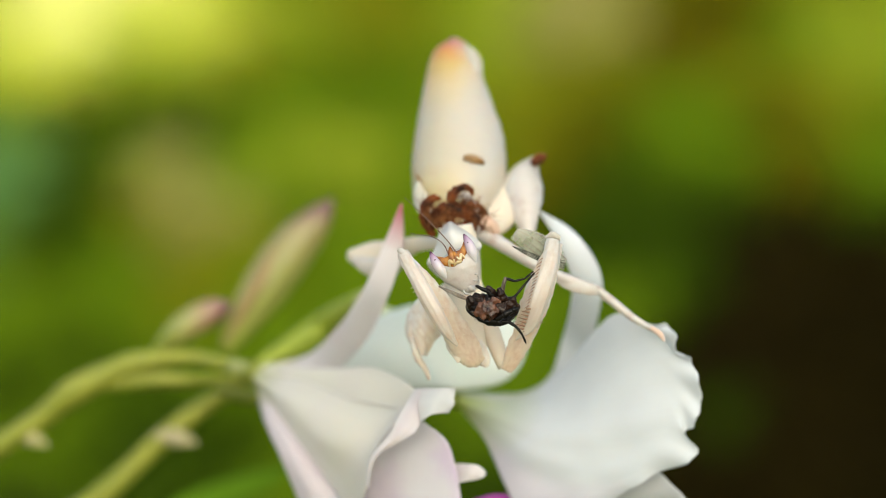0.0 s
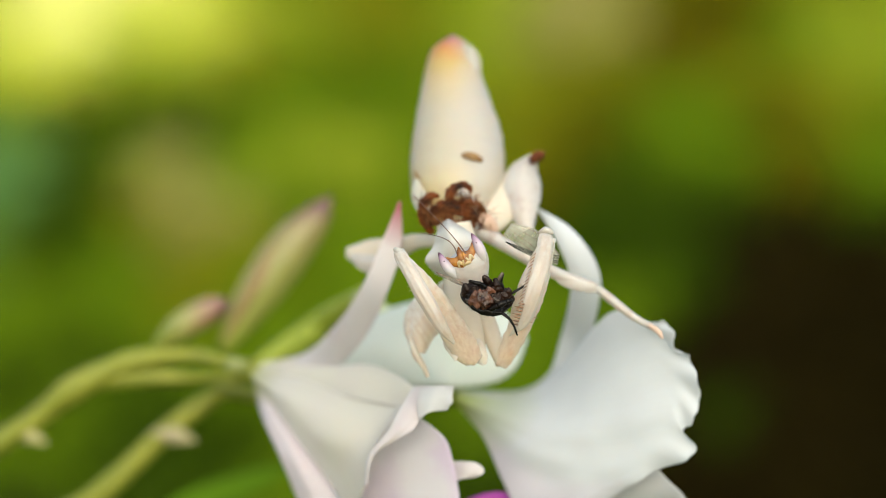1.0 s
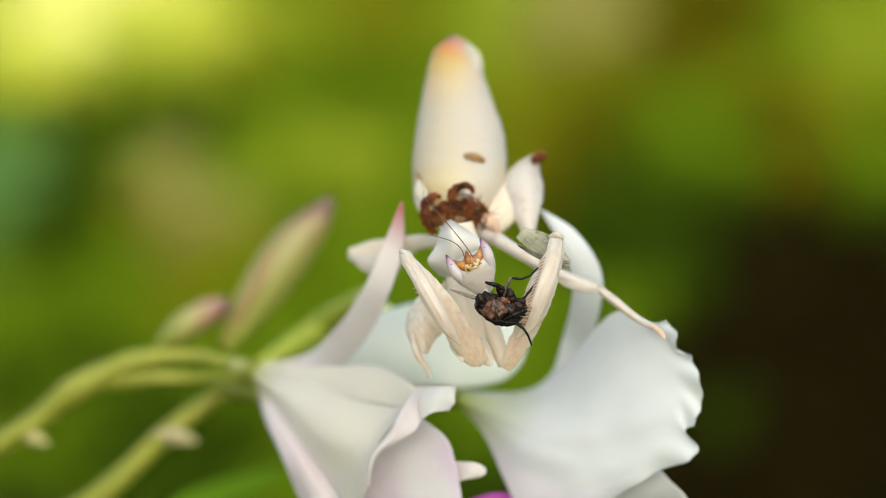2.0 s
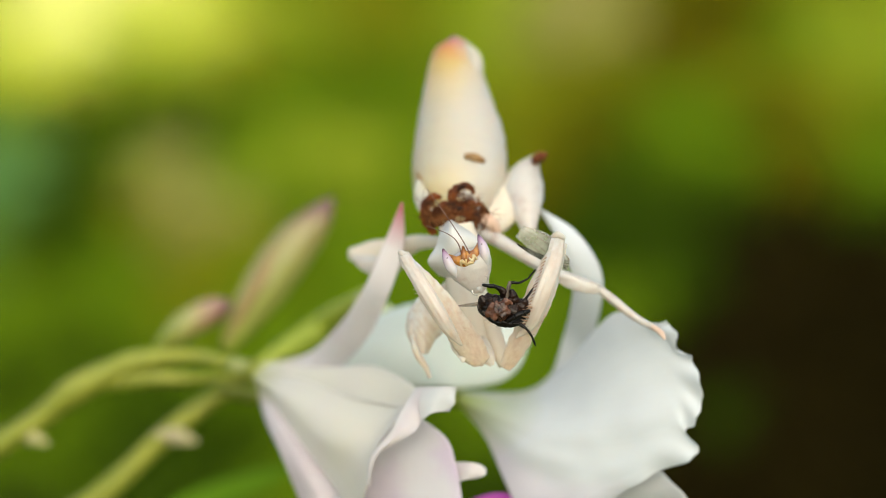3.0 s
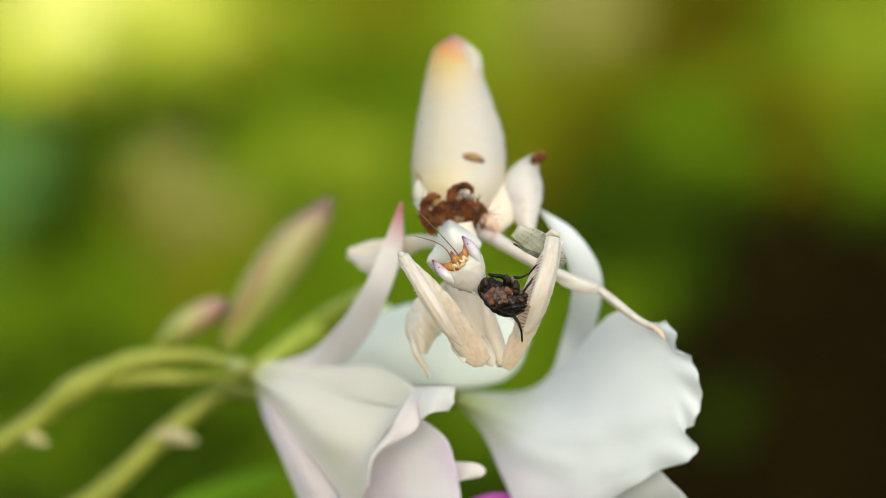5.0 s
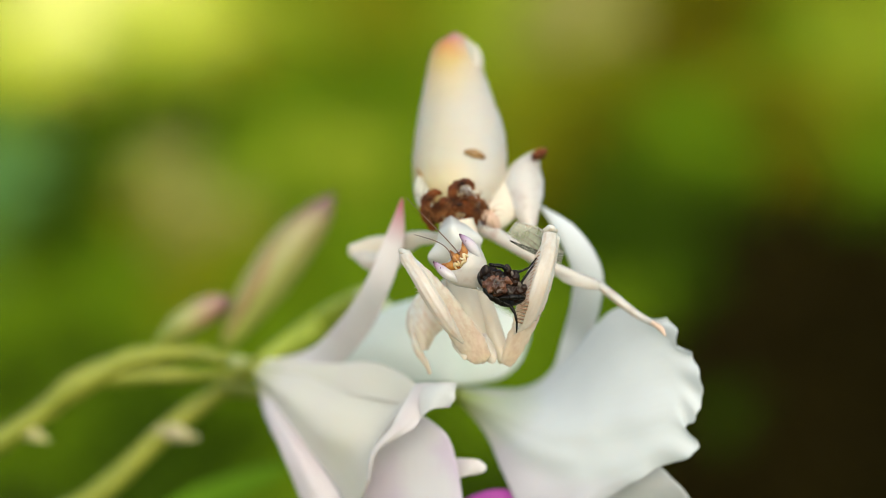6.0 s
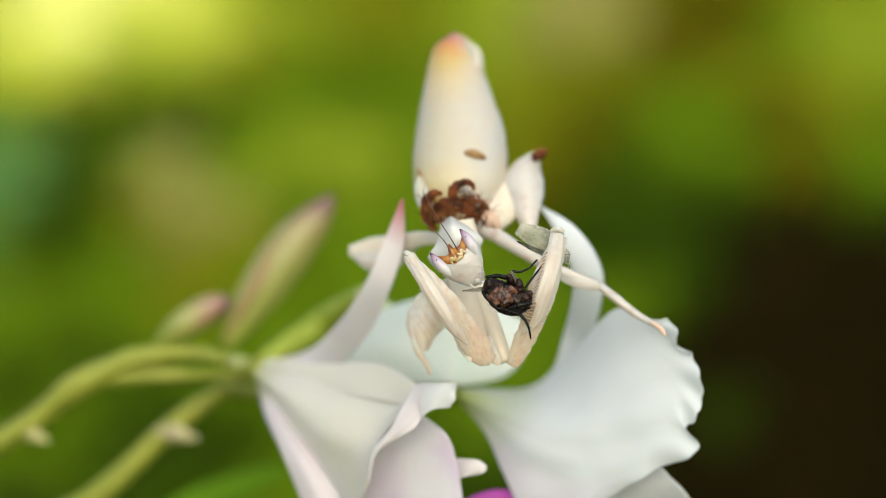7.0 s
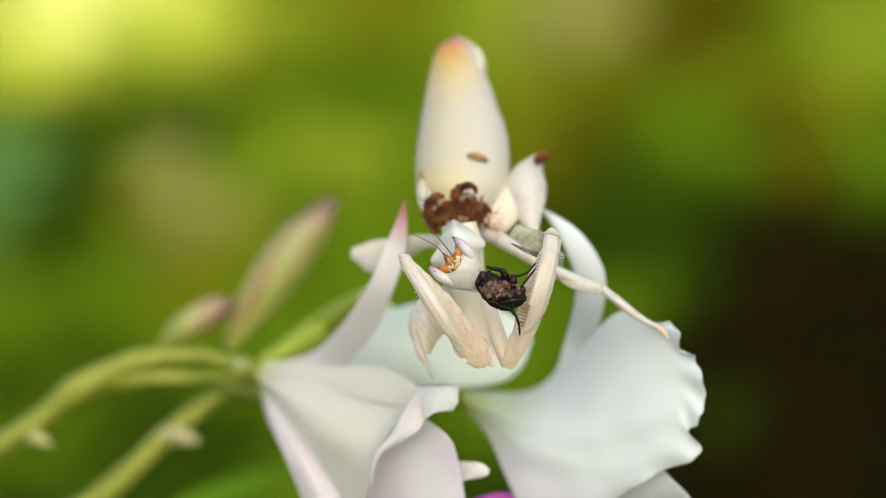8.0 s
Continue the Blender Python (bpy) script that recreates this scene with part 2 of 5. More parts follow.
def part(name, bm, mat, parent, label="", pivot=None, smooth=True):
    """Links a bmesh, in the subject's millimetres, as one mesh object under parent, turning about pivot."""
    at = Vector(pivot) if pivot else ORIGIN[parent]
    for v in bm.verts:
        v.co = (v.co - at) * MM
    bmesh.ops.recalc_face_normals(bm, faces=bm.faces)
    me = bpy.data.meshes.new(name)
    bm.to_mesh(me)
    bm.free()
    for p in me.polygons:
        p.use_smooth = smooth
    me.materials.append(mat)
    ob = new(name, me)
    ob.parent = parent
    ob.location = (at - ORIGIN[parent]) * MM
    ORIGIN[ob] = at
    return tagged(ob, label) if label else ob


def smooth_line(values, t):
    """The Catmull-Rom curve through values (numbers or vectors) at t from 0 to 1."""
    n = len(values) - 1
    x = min(max(t, 0.0), 1.0) * n
    i = min(int(x), n - 1)
    f = x - i
    p1, p2 = values[i], values[i + 1]
    p0 = values[i - 1] if i > 0 else p1 + (p1 - p2)
    p3 = values[i + 2] if i + 2 <= n else p2 + (p2 - p1)
    return 0.5 * ((2 * p1) + (p2 - p0) * f + (2 * p0 - 5 * p1 + 4 * p2 - p3) * f * f + (3 * p1 - p0 - 3 * p2 + p3) * f ** 3)


def stations(line, widths, steps):
    pts = [Vector(p) for p in line]
    for k in range(steps + 1):
        t = k / steps
        c = smooth_line(pts, t)
        way = (smooth_line(pts, min(t + 0.01, 1)) - smooth_line(pts, max(t - 0.01, 0))).normalized()
        yield t, c, way, [max(smooth_line(list(w), t), 0.004) for w in widths]


def loft(bm, line, wide, deep=0.8, steps=24, around=14, rough=0.0, rings=0.0, ring_count=0, seed=0.0, flute=0.0, flutes=7):
    """A round body along a line: half widths across the view and, by the share deep, along it; rings pinch it into segments."""
    loops = []
    for t, c, way, (w,) in stations(line, [wide], steps):
        side = way.cross(Vector((0, 1, 0)))
        side = side.normalized() if side.length > 0.05 else Vector((1, 0, 0))
        out = side.cross(way).normalized()
        if ring_count:
            w *= 1 - rings * abs(math.cos(math.pi * ring_count * t)) ** 14
        loop = []
        for j in range(around):
            a = 2 * math.pi * j / around
            d = side * math.cos(a) * w + out * math.sin(a) * w * deep
            if flute:
                d *= 1 + flute * math.cos(flutes * a + 0.7)
            if rough:
                d *= 1 + rough * (noise.noise((c + d) * 2.2 + Vector((seed, 0, 0))) + 0.22 * noise.noise((c + d) * 6.1 + Vector((seed, 5, 0))))
            loop.append(bm.verts.new(c + d))
        loops.append(loop)
    for a, b in zip(loops, loops[1:]):
        for j in range(around):
            bm.faces.new((a[j], a[(j + 1) % around], b[(j + 1) % around], b[j]))
    bm.faces.new(loops[0][::-1])
    bm.faces.new(loops[-1])
    return bm


def body(line, wide, **more):
    return loft(bmesh.new(), line, wide, **more)


def blade(line, left, right, cup=0.3, ruffle=0.0, waves=5.0, thick=0.35, steps=36, across=18, tilt=0.0, seed=0.0, fold=0.0, pleat=0.0, pleats=6):
    """A petal, sepal or leaf along a line with half widths to both sides; cup bends the rims away from the lens, ruffle waves them."""
    bm = bmesh.new()
    uv = bm.loops.layers.uv.new("UVMap")
    grid, under, where = [], [], {}
    for t, c, way, (wl, wr) in stations(line, [left, right], steps):
        side = way.cross(Vector((0, 1, 0)))
        side = side.normalized() if side.length > 0.05 else Vector((1, 0, 0))
        out = side.cross(way).normalized()
        if out.y < 0:
            out = -out
        turn = Matrix.Rotation(radians(tilt), 3, way)
        side, out = turn @ side, turn @ out
        row, low = [], []
        for j in range(across + 1):
            v = 2 * j / across - 1
            w = wl if v < 0 else wr
            wave = ruffle * abs(v) ** 3 * (math.sin(waves * math.pi * t + 2.1 * (v > 0) + seed) + 0.6 * noise.noise(Vector((t * waves * 1.7, v, seed))))
            rim = 1 + 0.05 * ruffle * abs(v) ** 4 * math.sin(waves * 2.3 * math.pi * t + seed)
            p = c + side * (v * w * rim) + out * (cup * w * v * v + wave + fold * abs(v) * 0.5 * w)
            p += out * pleat * min(1.0, w / 4) * math.cos(pleats * math.pi * v + 1.5 * t + seed) * min(1, 3 * t)
            p += out * 0.12 * noise.noise(p * 0.35 + Vector((seed, 3, 1)))
            k = thick * (1 - 0.8 * v * v) * min(1.0, 6 * (1 - t) + 0.15)
            row.append(bm.verts.new(p))
            low.append(bm.verts.new(p + out * k))
            where[row[-1]] = where[low[-1]] = (t, j / across)
        grid.append(row)
        under.append(low)
    for i in range(steps):
        for j in range(across):
            bm.faces.new((grid[i][j], grid[i][j + 1], grid[i + 1][j + 1], grid[i + 1][j]))
            bm.faces.new((under[i][j], under[i + 1][j], under[i + 1][j + 1], under[i][j + 1]))
        for j in (0, across):
            bm.faces.new((grid[i][j], grid[i + 1][j], under[i + 1][j], under[i][j]))
    for i in (0, steps):
        for j in range(across):
            bm.faces.new((grid[i][j], under[i][j], under[i][j + 1], grid[i][j + 1]))
    for f in bm.faces:
        for l in f.loops:
            l[uv].uv = where[l.vert]
    return bm


def sheet(one, other, bulge=0.0, ruffle=0.0, waves=4.0, thick=0.3, steps=40, across=24, bow=0.0, seed=0.0, crease=0.0, pleat=0.0, pleats=6):
    """A petal spread between two edge curves; bulge swells it towards the lens, ruffle waves both edges, bow rounds its far end."""
    bm = bmesh.new()
    uv = bm.loops.layers.uv.new("UVMap")
    one, other = [Vector(p) for p in one], [Vector(p) for p in other]
    grid, under, where = [], [], {}
    for i in range(steps + 1):
        s = i / steps
        a, b = smooth_line(one, s), smooth_line(other, s)
        a2, b2 = smooth_line(one, min(s + 0.02, 1)), smooth_line(other, min(s + 0.02, 1))
        a1, b1 = smooth_line(one, max(s - 0.02, 0)), smooth_line(other, max(s - 0.02, 0))
        wide = (b - a).length
        row, low = [], []
        for j in range(across + 1):
            t = j / across
            way = a1.lerp(b1, t) - a2.lerp(b2, t)
            way = -way.normalized() if way.length > 1e-6 else Vector((1, 0, 0))
            edge = abs(2 * t - 1)
            p = a.lerp(b, t)
            p += way * bow * (1 - edge ** 4) * s ** 4
            p.y -= bulge * wide * (1 - edge ** 2)
            p.y += ruffle * edge ** 3 * math.sin(waves * math.pi * s + 2.0 * (t > 0.5) + seed)
            p += way * 1.1 * ruffle * max(0.0, s - 0.9) * 10 * noise.noise(Vector((t * waves * 1.3, seed, 0.7)))
            p.y += crease * wide * math.exp(-((t - 0.5) / 0.1) ** 2)
            p.y += pleat * math.cos(pleats * math.pi * t + 1.5 * s + seed) * min(1, 3 * s)
            p.y += 0.12 * noise.noise(p * 0.3 + Vector((seed, 3, 1)))
            k = thick * min(1.0, 0.25 + 2.4 * min(t, 1 - t), 0.2 + 5 * (1 - s))
            row.append(bm.verts.new(p))
            low.append(bm.verts.new(p + Vector((0, k, 0))))
            where[row[-1]] = where[low[-1]] = (s, t)
        grid.append(row)
        under.append(low)
    for i in range(steps):
        for j in range(across):
            bm.faces.new((grid[i][j], grid[i][j + 1], grid[i + 1][j + 1], grid[i + 1][j]))
            bm.faces.new((under[i][j], under[i + 1][j], under[i + 1][j + 1], under[i][j + 1]))
        for j in (0, across):
            bm.faces.new((grid[i][j], grid[i + 1][j], under[i + 1][j], under[i][j]))
    for i in (0, steps):
        for j in range(across):
            bm.faces.new((grid[i][j], under[i][j], under[i][j + 1], grid[i][j + 1]))
    for f in bm.faces:
        for l in f.loops:
            l[uv].uv = where[l.vert]
    return bm


def patch(rows, ruffle=0.0, waves=7.0, thick=0.3, steps=44, across=44, pleat=0.0, pleats=6, seed=0.0):
    """A petal that spreads from its first row, at the base, through the next ones to the last, its rim; pleats run from base to rim."""
    bm = bmesh.new()
    uv = bm.loops.layers.uv.new("UVMap")
    rows = [[Vector(p) for p in row] for row in rows]
    grid, under, where = [], [], {}
    columns = [[smooth_line(row, j / across) for row in rows] for j in range(across + 1)]
    for i in range(steps + 1):
        s = i / steps
        row, low = [], []
        for j, column in enumerate(columns):
            t = j / across
            p = smooth_line(column, s)
            way = (column[-1] - column[-2]).normalized()
            end = max(0.0, s - 0.8) * 5
            p += way * ruffle * end * end * noise.noise(Vector((t * waves, seed, 0.7)))
            p.y += 0.8 * ruffle * end * math.sin(waves * 2.2 * t + seed)
            p.y += pleat * math.cos(pleats * math.pi * t + 1.2 * s + seed) * min(1, 2 * s)
            p.y += 0.15 * noise.noise(p * 0.3 + Vector((seed, 3, 1)))
            k = thick * min(1.0, 0.25 + 2.4 * min(t, 1 - t), 0.2 + 5 * (1 - s))
            row.append(bm.verts.new(p))
            low.append(bm.verts.new(p + Vector((0, k, 0))))
            where[row[-1]] = where[low[-1]] = (s, t)
        grid.append(row)
        under.append(low)
    for i in range(steps):
        for j in range(across):
            bm.faces.new((grid[i][j], grid[i][j + 1], grid[i + 1][j + 1], grid[i + 1][j]))
            bm.faces.new((under[i][j], under[i + 1][j], under[i + 1][j + 1], under[i][j + 1]))
        for j in (0, across):
            bm.faces.new((grid[i][j], grid[i + 1][j], under[i + 1][j], under[i][j]))
    for i in (0, steps):
        for j in range(across):
            bm.faces.new((grid[i][j], under[i][j], under[i][j + 1], grid[i][j + 1]))
    for f in bm.faces:
        for l in f.loops:
            l[uv].uv = where[l.vert]
    return bm


def spike(bm, foot, tip, r):
    """A small pointed spine or bristle."""
    foot, tip = Vector(foot), Vector(tip)
    loft(bm, [foot, foot.lerp(tip, 0.5), tip], (r, r * 0.6, r * 0.08), deep=1.0, steps=3, around=5)


# ---- ground and the garden behind ----
def ground():
    bm = bmesh.new()
    n = 60
    rows = []
    for i in range(n + 1):
        row = []
        for j in range(n + 1):
            x, y = [math.copysign(abs(2 * k / n - 1) ** 4, 2 * k / n - 1) * 2000 for k in (i, j)]
            lump = 0.02 * noise.noise(Vector((x * 2, y * 2, 0))) if abs(x) < 20 and abs(y) < 20 else 0
            row.append(bm.verts.new((x, y, lump)))
        rows.append(row)
    for i in range(n):
        for j in range(n):
            bm.faces.new((rows[i][j], rows[i + 1][j], rows[i + 1][j + 1], rows[i][j + 1]))
    me = bpy.data.meshes.new("ground")
    bm.to_mesh(me)
    bm.free()
    me.materials.append(SOIL)
    tagged(new("ground", me), "dark brown garden soil under the plants", "ground", kind="structure")


ground()

# The patch of sun on the far shrubs is put into these two colours.
SUN_TONE = leaf_material("sun_tone_leaves", (0.96, 0.95, 0.36), (0.95, 0.94, 0.28), 0.15)
SUN_LIME = leaf_material("sun_lime_leaves", (0.855, 0.883, 0.162), (0.741, 0.779, 0.104), 0.48)
FRESH = leaf_material("fresh_leaves", (0.45, 0.53, 0.045), (0.34, 0.43, 0.025), 0.45)
OLIVE = leaf_material("olive_leaves", (0.31, 0.33, 0.016), (0.23, 0.245, 0.010), 0.4)
GREEN = leaf_material("green_leaves", (0.20, 0.30, 0.012), (0.14, 0.235, 0.008), 0.4)
DULL = leaf_material("dull_leaves", (0.155, 0.14, 0.005), (0.115, 0.105, 0.004), 0.3)
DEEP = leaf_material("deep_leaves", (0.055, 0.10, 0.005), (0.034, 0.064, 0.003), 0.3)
BLUISH = leaf_material("bluish_leaves", (0.20, 0.36, 0.11), (0.13, 0.28, 0.07), 0.4)
# Near-black leaves: the shade of a dark hollow, put into their base colour.
SHADE_BLACK = leaf_material("shade_black_leaves", (0.018, 0.013, 0.002), (0.011, 0.008, 0.0015), 0.1)
STRAW = leaf_material("straw_leaves", (0.52, 0.48, 0.15), (0.40, 0.38, 0.10), 0.4)
TWIG = plain("twig", (0.10, 0.08, 0.03), (0.06, 0.05, 0.02), 40.0, 0.8)


def shrub(x, y, r, leaves, label, rng):
    """A low leafy shrub: a few bent shoots from the ground and many pointed leaves in an uneven crown."""
    root = tagged(new("shrub"), label, "shrub", "shrubs behind")
    root.location = (x, y, 0)
    top = r * 1.9
    verts, faces = [], []
    for s in range(4):
        a, lean = rng.uniform(0, 2 * math.pi), rng.uniform(0.2, 0.8) * r
        end = Vector((math.cos(a) * lean, math.sin(a) * lean, top * rng.uniform(0.55, 0.9)))
        line = [Vector((0, 0, -0.01)), Vector((end.x * 0.2, end.y * 0.2, end.z * 0.5)), end]
        me = bpy.data.meshes.new("shoot")
        bm = body(line, (0.004, 0.003, 0.001), deep=1.0, steps=5, around=5)
        bm.to_mesh(me)
        bm.free()
        me.materials.append(TWIG)
        new("shoot", me).parent = root
    count = 210
    for k in range(count):
        a, u, h = rng.uniform(0, 2 * math.pi), rng.random() ** 0.5, rng.random()
        reach = r * (0.55 + 0.6 * math.sin(math.pi * min(1, 0.15 + h * 0.85))) * (0.85 + 0.3 * noise.noise(Vector((a, h * 3, x))))
        c = Vector((math.cos(a) * u * reach, math.sin(a) * u * reach, 0.015 + h * top))
        size = r * rng.uniform(0.3, 0.55)
        face = (SUN_FROM.normalized() + Vector([rng.uniform(-0.45, 0.45) for _ in range(3)])).normalized()
        way = Vector((math.cos(a) + rng.uniform(-0.6, 0.6), math.sin(a) + rng.uniform(-0.6, 0.6), rng.uniform(-0.6, 0.6)))
        side = way.cross(face).normalized()
        way = face.cross(side)
        up = side.cross(way)
        i = len(verts)
        for f, w, z in ((0, 0.02, 0), (0.35, 0.26, 0.06), (0.7, 0.2, 0.04), (1, 0.01, -0.1)):
            m = c + way * (f * size) + up * (z * size)
            verts += [m - side * (w * size) + up * 0.06 * size, m, m + side * (w * size) + up * 0.06 * size]
        for q in range(3):
            o = i + q * 3
            faces += [(o, o + 1, o + 4, o + 3), (o + 1, o + 2, o + 5, o + 4)]
    me = bpy.data.meshes.new("foliage")
    me.from_pydata(verts, [], faces)
    me.materials.append(leaves)
    crown = tagged(new("foliage", me), kind="stuff")
    crown.parent = root
    return root


rng = random.Random(4)
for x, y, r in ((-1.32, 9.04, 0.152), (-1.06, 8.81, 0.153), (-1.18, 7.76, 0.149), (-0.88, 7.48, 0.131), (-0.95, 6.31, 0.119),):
    shrub(x, y, r, SUN_TONE, "brilliant yellow-green leafy shrub, sunlight put into its leaf colour, far out of focus", rng)
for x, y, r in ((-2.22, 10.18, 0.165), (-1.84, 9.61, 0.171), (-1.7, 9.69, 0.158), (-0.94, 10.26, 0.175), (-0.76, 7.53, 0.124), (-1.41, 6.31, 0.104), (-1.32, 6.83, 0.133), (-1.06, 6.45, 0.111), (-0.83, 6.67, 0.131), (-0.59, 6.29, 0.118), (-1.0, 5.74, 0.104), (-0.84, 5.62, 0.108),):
    shrub(x, y, r, SUN_LIME, "bright yellow-green leafy shrub, some sunlight put into its leaf colour, far out of focus", rng)
for x, y, r in ((-0.78, 9.87, 0.187), (-0.52, 9.34, 0.162), (1.5, 9.28, 0.18), (1.67, 9.08, 0.168), (1.84, 8.79, 0.149), (-1.67, 7.66, 0.135), (-1.61, 8.17, 0.153), (-1.39, 7.98, 0.153), (-0.64, 8.13, 0.144), (0.18, 7.46, 0.141), (1.46, 7.96, 0.13), (1.69, 8.19, 0.136), (-0.52, 6.65, 0.107), (-0.39, 6.69, 0.124), (0.1, 6.7, 0.129), (1.06, 6.77, 0.128), (1.14, 6.3, 0.116), (1.37, 6.63, 0.106), (-1.16, 5.49, 0.106), (-1.07, 5.48, 0.092), (-0.7, 5.6, 0.108), (-0.54, 5.41, 0.097), (0.09, 5.76, 0.103), (0.89, 5.71, 0.096), (0.99, 5.48, 0.106), (1.14, 5.57, 0.092), (-0.25, 4.5, 0.079), (-0.14, 4.38, 0.085), (-0.3, 4.11, 0.069),):
    shrub(x, y, r, FRESH, "fresh light green leafy shrub, out of focus", rng)
for x, y, r in ((-0.28, 10.27, 0.172), (-0.02, 9.48, 0.172), (0.18, 9.63, 0.178), (0.8, 9.03, 0.16), (1.37, 9.65, 0.175), (-0.41, 8.11, 0.142), (-0.23, 7.7, 0.142), (0.74, 8.45, 0.139), (1.15, 8.27, 0.142), (1.28, 8.09, 0.159), (-0.14, 6.5, 0.127), (-0.45, 5.97, 0.099), (0.24, 5.5, 0.097), (0.38, 5.6, 0.104), (0.64, 5.47, 0.092), (0.76, 5.45, 0.09), (0.07, 5.15, 0.09), (0.18, 4.73, 0.089), (0.81, 5.05, 0.086), (0.08, 4.46, 0.077), (-0.48, 3.95, 0.063), (0.09, 4.11, 0.069), (-0.34, 3.56, 0.061), (-0.28, 3.62, 0.066), (-0.33, 3.29, 0.055),):
    shrub(x, y, r, OLIVE, "olive green leafy shrub, out of focus", rng)
for x, y, r in ((0.36, 9.14, 0.175), (0.69, 9.92, 0.163), (0.33, 7.89, 0.144), (0.51, 8.43, 0.139), (0.31, 6.52, 0.123), (0.39, 6.39, 0.12), (-0.46, 4.35, 0.072), (-0.37, 3.89, 0.07),):
    shrub(x, y, r, STRAW, "straw-coloured leafy shrub, out of focus", rng)
for x, y, r in ((0.98, 9.13, 0.165), (0.85, 7.86, 0.151), (0.61, 6.52, 0.123), (0.71, 6.36, 0.111), (0.5, 5.55, 0.108), (0.29, 4.75, 0.091), (0.68, 5.13, 0.086), (0.19, 4.4, 0.078), (0.61, 4.29, 0.074), (0.19, 4.06, 0.065),):
    shrub(x, y, r, DULL, "dull dark olive shrub, out of focus", rng)
for x, y, r in ((-0.03, 7.83, 0.127), (0.01, 6.73, 0.113), (0.86, 6.31, 0.105), (-0.32, 5.48, 0.097), (-0.14, 5.6, 0.1), (-0.02, 5.47, 0.099), (-0.96, 4.91, 0.093), (-0.88, 4.99, 0.086), (-0.34, 4.77, 0.081), (-0.28, 4.87, 0.08), (-0.14, 4.8, 0.081), (-0.04, 4.75, 0.088), (0.45, 4.96, 0.096), (0.57, 5.14, 0.087), (0.96, 5.15, 0.082), (1.06, 5.15, 0.093), (-0.56, 4.49, 0.074), (-0.35, 4.27, 0.079), (0.01, 4.34, 0.085), (0.39, 4.6, 0.077), (0.51, 4.38, 0.08), (0.76, 4.51, 0.083), (0.77, 4.28, 0.078), (0.92, 4.3, 0.077), (-0.24, 4.05, 0.068), (-0.1, 3.84, 0.067), (-0.02, 3.9, 0.071), (-0.65, 3.62, 0.062), (-0.47, 3.57, 0.058), (-0.2, 3.65, 0.059),):
    shrub(x, y, r, GREEN, "mid green leafy shrub, out of focus", rng)
for x, y, r in ((-0.12, 3.5, 0.068), (-0.03, 3.68, 0.061), (0.06, 3.48, 0.066), (-0.75, 3.39, 0.055), (-0.68, 3.39, 0.057), (-0.56, 3.23, 0.056), (-0.5, 3.3, 0.057), (-0.44, 3.36, 0.055), (-0.27, 3.35, 0.059), (-0.15, 3.25, 0.052), (-0.11, 3.26, 0.058), (-0.01, 3.37, 0.065), (0.08, 3.24, 0.055), (0.13, 3.36, 0.062), (0.24, 3.24, 0.061), (-0.66, 3.06, 0.052), (-0.58, 3.03, 0.049), (-0.53, 3.02, 0.051), (-0.39, 3.07, 0.051), (-0.29, 3.01, 0.05), (-0.22, 3.08, 0.052), (-0.17, 2.98, 0.058), (-0.09, 3.1, 0.054), (-0.01, 2.97, 0.052), (0.05, 2.98, 0.048), (0.12, 3.04, 0.058), (-0.65, 2.86, 0.046), (-0.56, 2.79, 0.045), (-0.41, 2.77, 0.047), (-0.3, 2.84, 0.053),):
    shrub(x, y, r, GREEN, "mid green leafy shrub, out of focus", rng)
for x, y, r in ((-0.2, 2.82, 0.045), (-0.16, 2.8, 0.055), (0.0, 2.85, 0.053), (0.07, 2.78, 0.048), (0.12, 2.85, 0.046), (-0.59, 2.67, 0.045), (-0.45, 2.57, 0.043), (-0.13, 2.62, 0.049), (0.04, 2.62, 0.044), (0.1, 2.66, 0.044), (-0.55, 2.42, 0.047), (-0.5, 2.51, 0.045), (-0.38, 2.48, 0.042), (-0.17, 2.43, 0.039), (-0.12, 2.48, 0.045),):
    shrub(x, y, r, GREEN, "mid green leafy shrub, out of focus", rng)
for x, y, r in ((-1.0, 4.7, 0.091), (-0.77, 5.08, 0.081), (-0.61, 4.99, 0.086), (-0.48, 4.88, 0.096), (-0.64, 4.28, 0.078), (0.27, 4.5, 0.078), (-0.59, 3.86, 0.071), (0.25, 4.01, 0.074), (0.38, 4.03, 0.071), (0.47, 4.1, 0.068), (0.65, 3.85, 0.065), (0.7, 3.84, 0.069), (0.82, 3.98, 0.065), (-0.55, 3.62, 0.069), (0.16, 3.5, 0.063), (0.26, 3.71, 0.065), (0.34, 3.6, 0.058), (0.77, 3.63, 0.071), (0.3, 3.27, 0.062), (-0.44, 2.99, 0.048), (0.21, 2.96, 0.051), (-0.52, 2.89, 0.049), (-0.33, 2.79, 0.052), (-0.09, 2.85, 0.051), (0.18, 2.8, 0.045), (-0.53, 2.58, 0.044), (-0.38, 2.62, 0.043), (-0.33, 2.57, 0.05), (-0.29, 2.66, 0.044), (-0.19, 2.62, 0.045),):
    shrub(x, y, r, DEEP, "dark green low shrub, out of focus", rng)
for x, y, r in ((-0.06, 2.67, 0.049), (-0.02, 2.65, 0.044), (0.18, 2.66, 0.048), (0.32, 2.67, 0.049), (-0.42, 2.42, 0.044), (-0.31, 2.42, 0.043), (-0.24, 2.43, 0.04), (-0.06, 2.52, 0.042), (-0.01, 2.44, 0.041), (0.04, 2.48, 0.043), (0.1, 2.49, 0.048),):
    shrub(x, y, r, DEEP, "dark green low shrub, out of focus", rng)
